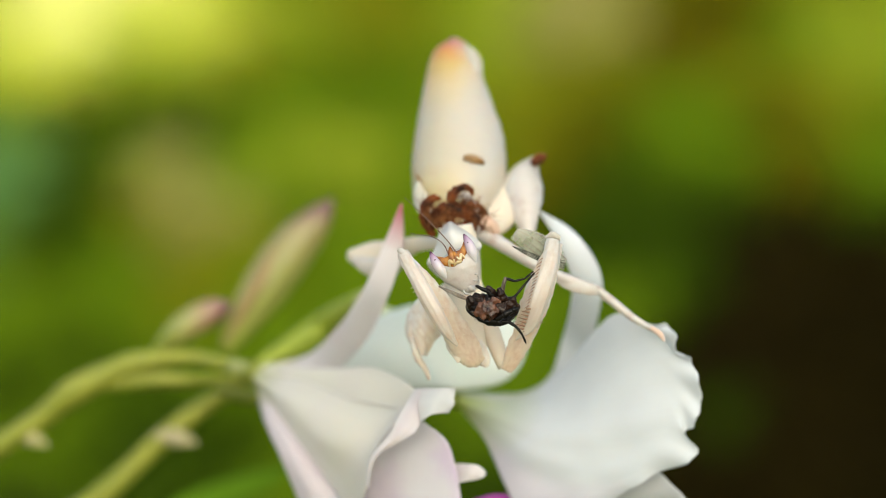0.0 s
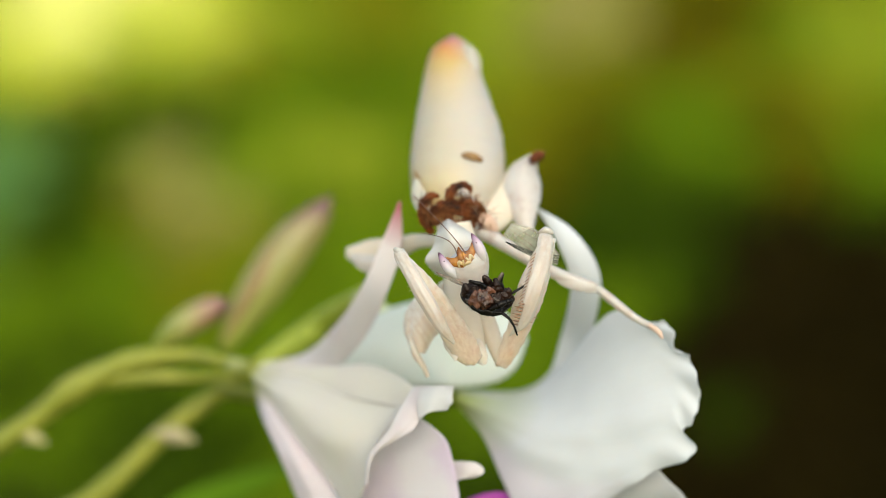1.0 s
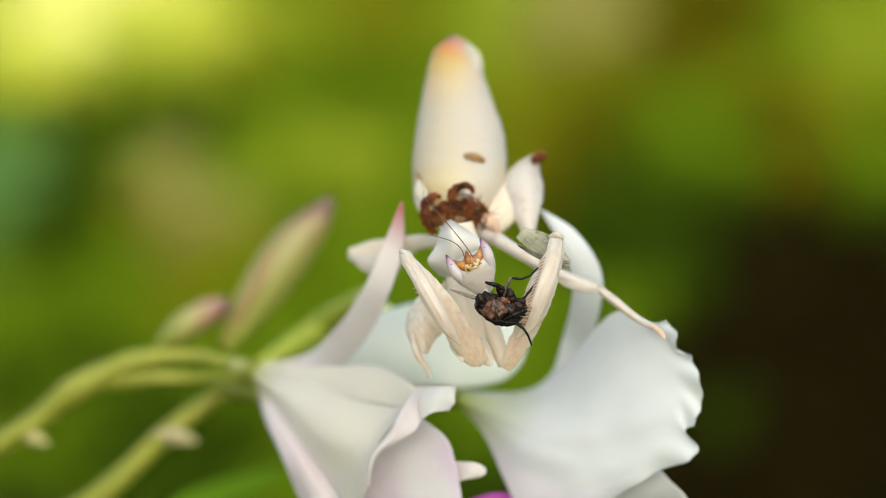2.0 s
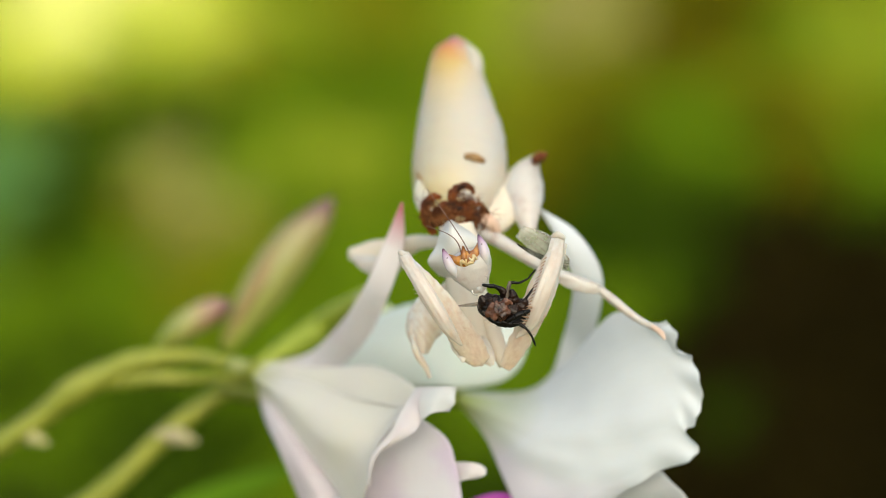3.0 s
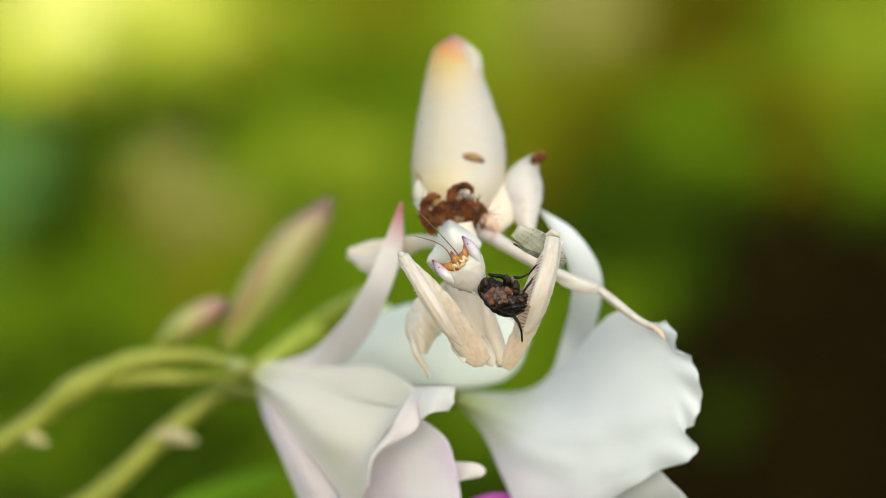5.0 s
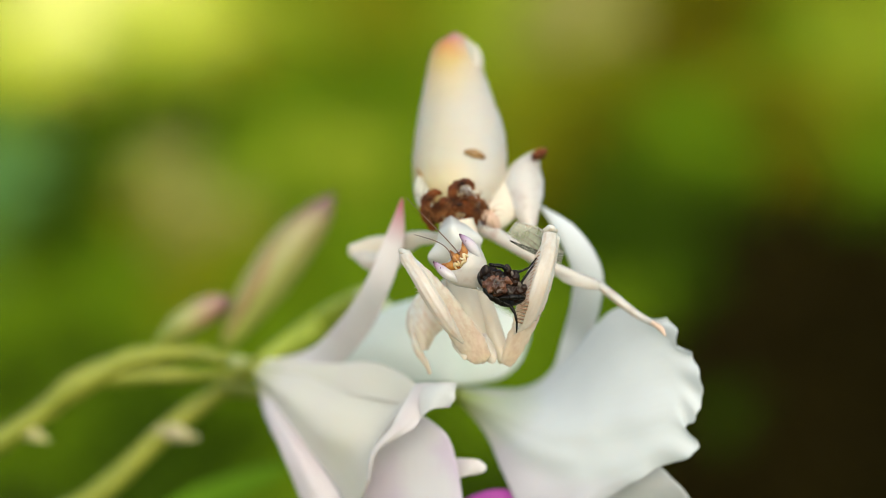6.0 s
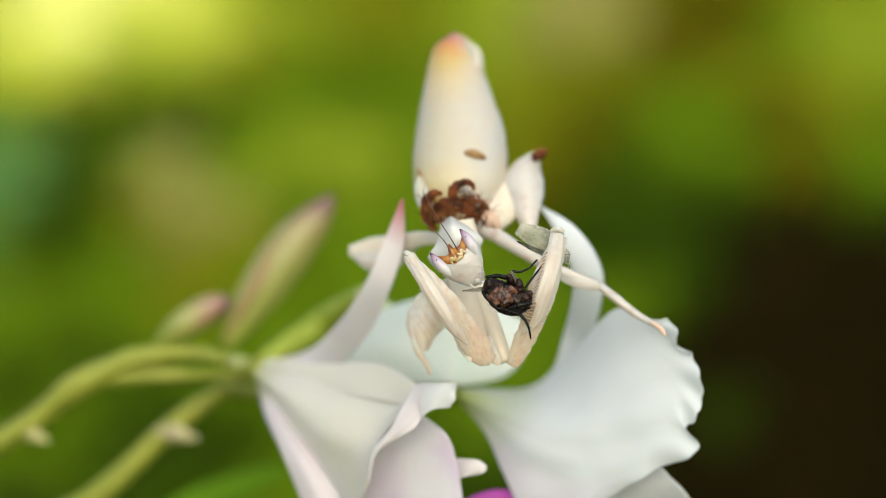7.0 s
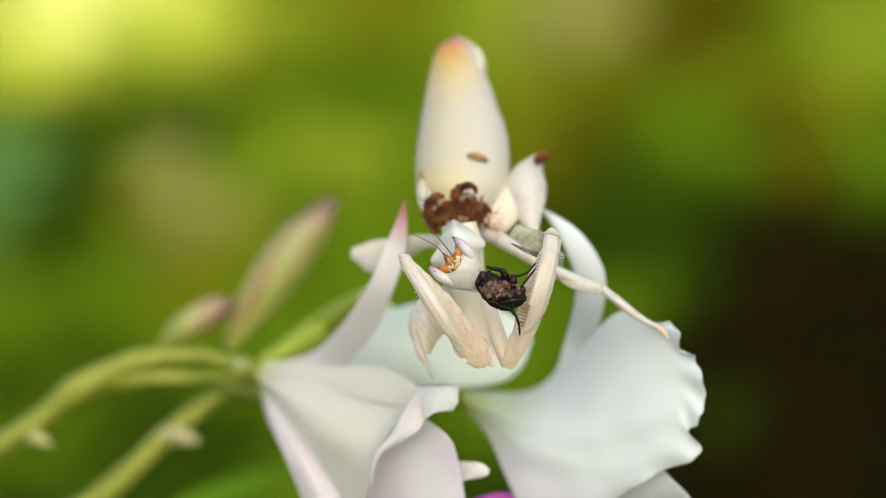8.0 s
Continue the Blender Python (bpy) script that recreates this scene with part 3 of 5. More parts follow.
for x, y, r in ((-0.99, 4.45, 0.073), (-0.84, 4.39, 0.084), (-0.75, 4.36, 0.085), (-0.85, 3.85, 0.073), (-0.75, 3.84, 0.071), (-0.72, 4.11, 0.071), (-0.78, 3.59, 0.066), (-0.71, 3.54, 0.057),):
    shrub(x, y, r, BLUISH, "pale bluish green leafy shrub, out of focus", rng)
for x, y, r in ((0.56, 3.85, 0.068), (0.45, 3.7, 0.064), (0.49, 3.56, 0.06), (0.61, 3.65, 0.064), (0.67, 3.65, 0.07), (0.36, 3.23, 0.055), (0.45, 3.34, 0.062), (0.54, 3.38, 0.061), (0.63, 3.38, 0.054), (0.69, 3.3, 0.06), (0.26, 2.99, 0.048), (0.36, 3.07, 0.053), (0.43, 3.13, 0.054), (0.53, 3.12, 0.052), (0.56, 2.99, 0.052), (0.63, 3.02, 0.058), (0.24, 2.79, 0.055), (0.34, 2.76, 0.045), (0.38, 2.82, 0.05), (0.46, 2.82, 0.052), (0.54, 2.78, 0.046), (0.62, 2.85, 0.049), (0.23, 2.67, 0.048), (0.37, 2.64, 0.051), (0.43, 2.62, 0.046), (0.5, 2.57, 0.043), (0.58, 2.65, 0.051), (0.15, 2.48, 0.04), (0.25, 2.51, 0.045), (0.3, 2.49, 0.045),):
    shrub(x, y, r, SHADE_BLACK, "nearly black shrub, shade put into its leaf colour, out of focus", rng)
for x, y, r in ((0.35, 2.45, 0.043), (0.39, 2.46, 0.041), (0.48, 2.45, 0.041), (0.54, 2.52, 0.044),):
    shrub(x, y, r, SHADE_BLACK, "nearly black shrub, shade put into its leaf colour, out of focus", rng)


# ---- the orchid ----
spike_a = thing("orchid_spike", (-105, 46, -712), "green arching orchid spike with a white flower and two closed buds", "orchid", "orchid spikes")
spike_b = thing("orchid_spike", (-78, 62, -712), "green orchid spike behind, carrying two white open flowers", "orchid", "orchid spikes")

part("stem", body([(-105, 46, -712), (-108, 50, -480), (-107, 52, -290), (-101, 52, -170), (-92, 52, -100), (-80, 51, -55), (-69.69, 65.00, -33.20), (-57.97, 62.00, -25.66), (-52.63, 61.00, -22.19), (-48.06, 60.00, -18.59), (-41.32, 59.00, -15.17), (-35.35, 58.00, -14.02)],
                  (2.75, 2.75, 2.62, 2.50, 2.38, 2.12, 1.75, 1.62, 1.50, 1.88, 1.50, 1.19), deep=1.0, steps=70, rings=0.1, ring_count=9), STEM_GREEN, spike_a)
part("pedicel", body([(-36.08, 58.00, -14.10), (-31.60, 57.00, -14.05), (-27.15, 56.00, -15.03), (-22.44, 46.00, -15.97)], (1.12, 0.94, 1.00, 1.50), deep=1.0), STEM_GREEN, spike_a)
part("shoot_tip", body([(-46.59, 60.00, -17.71), (-38.39, 59.00, -16.92), (-31.70, 58.00, -16.87), (-24.51, 50.00, -16.31)], (1.0, 1.1, 0.8, 0.25), deep=0.8), STEM_GREEN, spike_a)
part("bract", blade([(-56.49, 62.00, -24.92), (-53.94, 60.00, -24.62), (-51.21, 59.00, -25.57)], (0.50, 1.00, 0.19), (0.50, 1.00, 0.19), cup=0.6), BRACT, spike_a, "papery pinkish bract")
large_bud = part("bud", body([(-28.22, 60.00, -13.30), (-26.75, 60.00, -10.58), (-23.66, 60.00, -5.81), (-19.77, 60.00, -0.29), (-16.32, 60.00, 3.90), (-14.40, 60.00, 6.54)], (1.00, 1.88, 2.88, 3.00, 2.00, 0.25), deep=0.85, steps=40, rough=0.05), BUD_GREEN, spike_a, "large closed green bud with a purple tip")
part("bud_sepal", body([(-28.28, 59.00, -12.53), (-25.13, 58.00, -6.50), (-21.36, 58.50, -0.80), (-17.54, 59.50, 3.89), (-14.74, 61.00, 6.41)], (0.25, 0.94, 1.25, 0.88, 0.19), deep=0.7), BUD_EDGE, large_bud, "pinkish-brown outer sepal")
part("bud", body([(-37.07, 59.00, -12.97), (-34.26, 58.00, -10.74), (-31.34, 58.00, -8.84), (-28.78, 58.00, -7.67), (-27.46, 58.00, -7.09)], (0.75, 1.75, 1.94, 1.38, 0.25), deep=0.85), SMALL_BUD, spike_a, "small closed bud with a pink tip")

part("stem", body([(-78, 62, -712), (-80, 62, -480), (-78, 61, -290), (-74, 59, -170), (-66, 57, -100), (-59, 55, -60), (-56.35, 70.00, -40.83), (-46.09, 67.00, -33.41), (-36.22, 66.00, -24.25), (-28.65, 65.00, -18.73), (-23.08, 60.00, -14.99)],
                  (2.50, 2.50, 2.38, 2.25, 2.12, 1.88, 1.75, 1.62, 1.38, 1.12, 1.00), deep=1.0, steps=70, rings=0.1, ring_count=8), STEM_GREEN, spike_b)
part("bract", blade([(-38.35, 65.00, -24.55), (-35.16, 63.00, -24.85), (-32.19, 63.00, -25.51)], (0.50, 1.12, 0.19), (0.50, 1.12, 0.19), cup=0.6), BRACT, spike_b, "papery pinkish bract")
part("pedicel", body([(-23.81, 60.00, -15.21), (-18.95, 65.00, -12.24), (-14.43, 64.00, -9.22), (-8.72, 46.00, -5.56)], (0.94, 1.62, 1.62, 1.12), deep=1.0), FRESH_STEM, spike_b)
part("pedicel", body([(-28.65, 65.00, -18.88), (-15.81, 47.00, -19.41), (-4.39, 38.00, -18.58), (2.12, 38.00, -18.16)], (0.94, 0.88, 0.88, 1.12), deep=1.0), STEM_GREEN, spike_b)
part("leaf", blade([(-60, 56, -72), (-51.59, 84.00, -55.93), (-45.20, 96.00, -46.42), (-38.06, 106.00, -39.99), (-29.52, 104.00, -35.61), (-20.95, 100.00, -31.76)], (1.25, 2.50, 3.12, 2.88, 2.12, 0.19), (1.25, 2.50, 3.12, 2.88, 2.12, 0.19), cup=0.3, thick=0.5), LEAF_GREEN, spike_b, "long bright green leaf")

# the open flower of the front spike
bloom = part("flower", body([(-27.51, 56.00, -15.03), (-24.51, 50.00, -15.46), (-20.55, 44.00, -16.15), (-16.04, 38.00, -17.34), (-11.09, 34.00, -19.01)], (0.88, 1.06, 1.62, 2.38, 1.25), deep=0.8), FLOWER_TUBE, spike_a, "white flower flushed with pink, open to the side")
part("sepal", blade([(-24.60, 50.00, -15.78), (-16.30, 38.50, -14.52), (-11.10, 28.00, -10.57), (-7.70, 20.00, -5.13), (-5.67, 18.00, 0.29), (-4.69, 17.00, 5.14)], (0.9, 1.70, 1.75, 1.45, 1.15, 0.12), (0.9, 1.60, 1.90, 1.50, 1.10, 0.12), cup=0.12), PINK_SEPAL, bloom, "narrow upper sepal with a pink tip")
part("sepal", patch([[(-22.88, 43.00, -15.85), (-23.06, 42.60, -16.38), (-23.09, 43.00, -17.10)], [(-19.16, 33.80, -19.57), (-20.46, 33.00, -19.85), (-21.57, 34.50, -20.29)], [(-15.15, 26.80, -23.74), (-17.21, 26.00, -24.07), (-19.25, 28.00, -24.10)], [(-11.32, 23.50, -29.08), (-14.30, 23.00, -29.30), (-17.02, 26.00, -28.94)], [(-8.80, 22.00, -33.74), (-11.36, 21.00, -34.92), (-14.61, 24.00, -34.63)]], ruffle=0.1, waves=3, steps=36, across=24), PINK_SEPAL, bloom)
part("petal", patch([[(-23.09, 43.00, -15.01), (-22.98, 42.50, -15.40), (-22.80, 42.00, -15.93)], [(-18.07, 36.00, -14.40), (-17.28, 34.00, -15.39), (-16.51, 32.30, -16.78)], [(-12.60, 29.00, -14.07), (-11.20, 25.50, -15.22), (-10.11, 22.40, -17.53)], [(-8.20, 24.00, -13.70), (-6.14, 19.00, -15.14), (-5.83, 16.60, -17.94)], [(-4.70, 18.00, -14.70), (-2.99, 13.60, -15.99), (-3.36, 12.80, -18.20)]], ruffle=0.3, waves=3, steps=36, across=24), CREAM_PETAL, bloom)
part("lip", patch([[(-23.15, 42.00, -15.38), (-23.35, 41.00, -15.81), (-23.08, 42.00, -16.77)], [(-17.61, 34.00, -15.66), (-18.81, 31.50, -17.68), (-19.65, 33.00, -19.92)], [(-10.87, 25.50, -16.40), (-12.43, 22.00, -19.45), (-14.02, 22.50, -21.57), (-15.83, 26.00, -23.87)], [(-5.46, 17.50, -17.36), (-7.47, 15.80, -20.31), (-9.79, 17.00, -23.33), (-12.30, 22.00, -28.03)], [(-3.18, 13.00, -16.71), (-4.98, 12.00, -18.90), (-7.89, 12.80, -22.98), (-8.53, 13.20, -26.79), (-10.51, 19.00, -31.72)]], ruffle=0.2, waves=4, pleat=0.1, pleats=4), CREAM_PETAL, bloom, "cream trumpet lip")
part("lip_rim", patch([[(-3.17, 12.60, -15.55), (-4.85, 11.40, -18.36), (-5.97, 11.30, -20.48), (-8.12, 12.20, -23.31), (-8.59, 12.90, -26.51)], [(-1.78, 11.20, -15.41), (-3.65, 10.60, -18.62), (-5.08, 10.60, -20.68), (-7.86, 11.80, -23.46), (-8.39, 12.60, -26.55)], [(-0.72, 10.40, -15.43), (-2.34, 10.20, -19.16), (-3.96, 10.40, -20.79), (-7.42, 11.80, -23.03), (-8.00, 12.20, -25.07), (-8.20, 12.60, -26.74)]], ruffle=0.25, waves=6, thick=0.25, steps=20, across=40), RIM_PETAL, bloom, "pinkish-white rim of the lip, turned outwards")
part("lip_lobe", patch([[(-2.34, 10.60, -15.57), (-2.71, 10.00, -17.15), (-2.46, 9.60, -19.11)], [(-0.34, 9.20, -15.30), (-0.84, 8.80, -16.58), (-1.21, 8.80, -18.19)], [(1.46, 9.00, -15.35), (1.33, 8.80, -16.58), (0.71, 9.20, -18.03)]], ruffle=0.3, waves=3, thick=0.3, steps=20, across=16), LOBE_PETAL, bloom, "small white front lobe of the lip")
part("petal", sheet([(-6.01, 17.50, -18.86), (-9.60, 20.50, -22.67), (-11.00, 21.50, -27.17), (-11.00, 21.50, -33.00)], [(-2.02, 14.00, -19.39), (0.38, 13.50, -21.37), (1.38, 13.50, -24.27), (2.14, 14.00, -28.99), (2.02, 14.50, -33.46)], bulge=0.08, ruffle=0.2, waves=3), LILAC_PETAL, bloom, "broad lilac lower petal")
part("petal_tip", sheet([(-0.26, 16.50, -24.28), (2.52, 13.50, -23.96), (3.91, 13.10, -24.10), (4.85, 13.10, -24.80)], [(0.00, 16.50, -26.95), (2.27, 13.50, -25.97), (3.78, 13.10, -25.74), (4.66, 13.10, -25.30)], bulge=0.1, ruffle=0.25, waves=3, thick=0.25, across=14, steps=24), RIM_PETAL, bloom)

# the open flower of the spike behind
bloom = part("flower", body([(0.07, 40.00, -17.87), (2.47, 38.00, -18.30), (5.18, 36.00, -19.13), (9.20, 34.00, -20.09), (13.26, 34.00, -20.63)], (0.94, 1.12, 1.50, 1.75, 0.62), deep=0.8), FLOWER_TUBE, spike_b, "large white flower with a ruffled lip")
part("sepal", blade([(3.08, 40.00, -18.04), (9.62, 33.00, -18.03), (13.74, 29.00, -15.66), (15.63, 27.00, -11.33), (16.40, 22.00, -6.85), (16.23, 19.00, -3.05), (13.93, 18.00, 1.12), (10.94, 20.00, 4.36)], (0.50, 1.00, 1.10, 1.45, 1.70, 1.75, 1.30, 0.12), (0.62, 0.90, 1.40, 1.80, 1.75, 1.60, 1.05, 0.12), cup=0.3, steps=48), WHITE_PETAL, bloom, "tall arched white sepal")
part("sepal", patch([[(-22.88, 43.00, -15.85), (-23.06, 42.60, -16.38), (-23.09, 43.00, -17.10)], [(-19.16, 33.80, -19.57), (-20.46, 33.00, -19.85), (-21.57, 34.50, -20.29)], [(-15.15, 26.80, -23.74), (-17.21, 26.00, -24.07), (-19.25, 28.00, -24.10)], [(-11.32, 23.50, -29.08), (-14.30, 23.00, -29.30), (-17.02, 26.00, -28.94)], [(-8.80, 22.00, -33.74), (-11.36, 21.00, -34.92), (-14.61, 24.00, -34.63)]], ruffle=0.1, waves=3, steps=36, across=24), PINK_SEPAL, bloom)
part("lip", patch([[(1.94, 34.00, -17.69), (1.59, 33.00, -18.17), (1.87, 34.00, -18.97)], [(8.61, 28.50, -17.63), (6.86, 25.00, -19.52), (4.79, 26.50, -22.13)], [(13.29, 25.00, -14.53), (13.82, 19.50, -18.64), (11.09, 19.00, -22.59), (6.55, 23.00, -25.91)], [(19.19, 19.00, -7.55), (20.69, 15.00, -13.28), (20.33, 13.50, -19.20), (16.80, 15.50, -25.05), (7.93, 21.00, -28.96)], [(23.19, 13.00, -8.40), (24.28, 12.50, -10.77), (25.67, 11.20, -15.60), (24.79, 11.20, -19.98), (20.46, 13.50, -25.50), (9.20, 20.00, -32.22)], [(24.75, 11.40, -8.16), (25.63, 10.80, -9.33), (25.80, 10.60, -11.70), (27.19, 10.20, -11.93), (28.15, 9.80, -13.90), (28.46, 9.80, -16.89), (27.77, 10.40, -19.17), (26.65, 11.00, -20.46), (28.17, 10.00, -22.13), (26.77, 11.00, -23.71), (23.53, 12.50, -25.22), (19.27, 14.50, -27.80), (13.69, 17.00, -31.24), (9.97, 20.00, -34.80)]], ruffle=0.5, waves=24, steps=64, across=110, pleat=0.09, pleats=9), TRUMPET, bloom, "broad white ruffled lip")
part("petal", patch([[(7.05, 33.00, -22.35), (6.65, 33.00, -23.56)], [(15.29, 23.00, -24.08), (11.50, 26.00, -27.62)], [(20.68, 16.50, -23.86), (17.71, 20.00, -29.64)], [(24.01, 14.50, -24.64), (25.67, 14.00, -26.37), (27.67, 15.00, -29.44), (23.51, 20.00, -33.51)]], ruffle=0.3, waves=5, pleat=0.1, pleats=5), LOBE_PETAL, bloom)
part("throat", blade([(1.04, 22.00, -31.24), (3.96, 22.00, -30.07), (7.21, 22.00, -29.62), (9.48, 22.00, -31.24)], (0.38, 0.88, 1.00, 0.38), (0.62, 1.25, 1.25, 0.62), cup=0.6), PURPLE_LIP, bloom, "purple throat")

# the flower turned away, seen from its back
bloom = part("flower", body([(-10.16, 47.00, -6.56), (-7.18, 40.00, -8.21), (-4.33, 34.00, -10.76)], (1.00, 1.25, 0.38), deep=1.0), OVARY_GREEN, spike_b, "pale flower turned away, its back in shade")
part("petal", blade([(-15.19, 41.00, -13.80), (-9.93, 37.00, -12.81), (-4.41, 33.00, -11.57), (0.98, 31.00, -10.95), (6.35, 32.00, -11.38), (10.02, 33.00, -10.21)], (1.0, 4.2, 5.4, 5.75, 4.88, 1.00), (1.2, 3.2, 4.6, 5.12, 5.25, 1.25), cup=0.2, ruffle=0.3, waves=3), MINT_PETAL, bloom)


# ---- the mantis ----
mantis = thing("orchid_mantis", (0.99, 9.00, -3.66), "white orchid mantis with raised abdomen clinging to the flowers", "mantis")

abdomen = part("abdomen", body([(1.15, 18.00, 2.12), (1.54, 18.40, 3.59), (1.61, 19.40, 5.85), (1.82, 21.20, 9.13), (1.83, 23.10, 12.45), (1.57, 24.70, 15.33), (1.39, 26.20, 18.19), (1.25, 27.30, 20.24), (1.19, 28.20, 21.96), (1.33, 29.00, 23.49), (1.26, 29.70, 24.87)],
                               (2.12, 3.62, 4.94, 5.44, 5.19, 4.56, 3.81, 3.31, 2.75, 1.94, 0.25), deep=0.85, steps=84, around=40, rough=0.03, rings=0.009, ring_count=6), ABDOMEN, mantis, "cream abdomen with a yellow and red tip")
part("spot", body([(2.30, 16.50, 10.32), (3.19, 16.40, 10.26), (3.95, 16.55, 10.00), (4.66, 16.90, 9.70)], (0.25, 0.44, 0.41, 0.25), deep=0.4, rough=0.3), SPOT, abdomen, "small brown spot")
part("spot", body([(-2.96, 18.50, 8.52), (-2.55, 17.60, 7.75), (-2.18, 17.20, 7.09)], (0.19, 0.44, 0.19), deep=0.3, rough=0.3), SPOT, abdomen, "small brown spot")
part("tip_bump", body([(2.52, 27.80, 23.78), (3.37, 26.60, 22.37), (3.68, 26.00, 20.75), (3.68, 25.80, 18.62)], (0.31, 0.88, 0.94, 0.31), deep=0.8), PALE_BUMP, abdomen)
for line, wide, mat in (
        ([(-1.00, 11.10, 1.44), (-1.75, 10.90, 2.81), (-2.00, 10.90, 4.44), (-1.12, 10.90, 5.56), (-0.25, 11.10, 5.56)], (0.44, 0.75, 0.75, 0.56, 0.25), BROWN_SKIN),
        ([(-0.50, 10.50, 2.31), (-0.75, 10.50, 3.55), (0.00, 10.50, 4.55), (0.75, 10.70, 4.93)], (0.50, 0.81, 0.75, 0.31), BROWN_SKIN),
        ([(0.25, 10.30, 3.05), (1.12, 10.10, 4.05), (2.12, 10.30, 4.17), (3.37, 10.50, 3.43), (3.87, 10.90, 2.68)], (0.56, 0.94, 1.00, 0.75, 0.31), BROWN_SKIN),
        ([(0.87, 10.50, 4.30), (1.00, 10.50, 5.80), (1.75, 10.70, 6.67), (2.88, 10.90, 6.68), (3.37, 11.10, 5.93)], (0.44, 0.69, 0.56, 0.44, 0.19), BROWN_SKIN),
        ([(1.74, 10.50, 5.55), (2.37, 10.30, 5.92), (3.12, 10.50, 5.30), (3.87, 10.70, 4.30)], (0.25, 0.50, 0.44, 0.19), WHITE_SKIN),
        ([(3.00, 10.70, 5.55), (3.87, 10.90, 4.68), (4.63, 11.30, 3.69), (4.76, 11.70, 2.57)], (0.25, 0.50, 0.56, 0.31), BROWN_SKIN),
        ([(2.25, 10.70, 2.43), (3.00, 10.70, 2.81), (3.63, 11.10, 2.07)], (0.44, 0.69, 0.38), BROWN_SKIN),
        ([(3.50, 11.10, 3.19), (4.87, 11.10, 2.94), (5.64, 11.70, 1.94), (5.52, 12.30, 0.82)], (0.50, 1.06, 1.00, 0.50), PINK_SKIN)):
    soft = mat is PINK_SKIN
    part("thorax_fold", body(line, [0.74 * v for v in wide], deep=0.7, rough=0.1 if soft else 0.35, flute=0.0 if soft else 0.16, flutes=5, around=22, steps=32), mat, mantis, "dark brown folded band behind the neck" if mat is BROWN_SKIN else "")
rng = random.Random(12)
for k in range(8):
    c = Vector((1.37, 10.10, 3.80)) + Vector((rng.uniform(-2.4, 2.2), rng.uniform(-0.2, 0.5), rng.uniform(-1.0, 0.8)))
    a, s = rng.uniform(0, 6.3), rng.uniform(0.4, 0.8)
    line = [c + Vector((math.cos(a + q * 1.1), 0.1 * q, math.sin(a + q * 1.1))) * s for q in range(4)]
    part("thorax_fold", body(line, (0.12, 0.3, 0.26, 0.06), deep=0.6, rough=0.25), BROWN_SKIN, mantis)
bm = bmesh.new()
for k in range(420):
    f = rng.random()
    c = Vector(smooth_line([Vector(p) for p in ((-1.74, 10.50, 5.05), (-0.99, 10.10, 3.05), (0.99, 9.90, 4.04), (2.37, 10.10, 5.04), (3.87, 10.50, 3.55), (4.87, 11.10, 2.82))], f)) + Vector((rng.uniform(-0.7, 0.7), rng.uniform(-0.4, 0.4), rng.uniform(-0.6, 0.8)))
    d = Vector((rng.uniform(-0.7, 0.7), rng.uniform(-0.5, 0.3), rng.uniform(-0.2, 1.0) if k % 3 else -0.8)).normalized()
    spike(bm, c, c + d * rng.uniform(0.7, 1.9), 0.05)
part("hairs", bm, HAIR, mantis, "reddish-brown tufts of hair")
part("thorax_side", body([(-2.84, 17.00, 7.56), (-2.57, 15.60, 6.00), (-2.05, 14.40, 4.46), (-1.23, 13.60, 3.06)], (0.3, 0.85, 0.85, 0.25), deep=0.5, steps=24), PALE_BUMP, mantis)
part("thorax", body([(1.37, 9.50, 2.55), (1.74, 9.50, 0.06), (2.36, 9.00, -3.66), (3.21, 8.00, -7.35)], (1.88, 2.25, 1.88, 1.00), deep=0.6), CREAM_SKIN, mantis)
part("pronotum", patch([[(0.09, 9.00, 2.64), (0.77, 8.20, 3.00), (1.52, 9.00, 2.64)], [(-0.52, 7.00, 1.39), (0.89, 5.40, 1.99), (2.86, 6.50, 1.75)], [(-0.89, 6.80, 0.03), (1.19, 4.80, 0.40), (4.20, 6.00, 0.46)], [(-1.75, 6.60, -1.57), (1.19, 5.60, -1.81), (3.72, 6.30, -0.77)], [(-0.59, 8.00, -3.06), (1.38, 7.00, -3.66), (3.73, 7.50, -2.93)]], thick=0.5, steps=30, across=30), COLLAR_SKIN, mantis, "white collar shield behind the head")

# walking legs
leg = part("hind_leg", body([(3.92, 14.00, 1.33), (6.12, 16.50, 3.25), (7.78, 19.00, 5.85), (9.13, 21.00, 8.48), (10.65, 22.00, 10.33)], (1.00, 1.62, 1.88, 1.38, 0.50), deep=0.4), CREAM_SKIN, mantis, "petal-lobed hind leg with a brown knee")
part("lobe", blade([(9.66, 16.00, 1.83), (9.30, 16.50, 3.86), (9.08, 17.50, 6.09), (9.63, 19.00, 8.36), (10.45, 20.50, 10.07)], (0.75, 1.50, 2.25, 2.00, 0.62), (0.88, 1.38, 2.12, 1.88, 0.75), cup=0.4, thick=0.7), WHITE_SKIN, leg)
part("knee", body([(10.28, 19.00, 9.83), (11.09, 20.00, 10.38), (11.76, 20.50, 10.79)], (0.50, 0.62, 0.19), deep=0.8), BROWN_SKIN, leg)
leg = part("middle_leg", body([(3.89, 12.00, 2.07), (6.01, 11.50, 0.81), (9.10, 10.50, -1.06), (12.51, 10.00, -2.93), (17.18, 10.00, -4.54)], (1.00, 0.81, 0.69, 0.69, 0.50), deep=0.7), WHITE_SKIN, mantis, "slender pale leg resting on the flower")
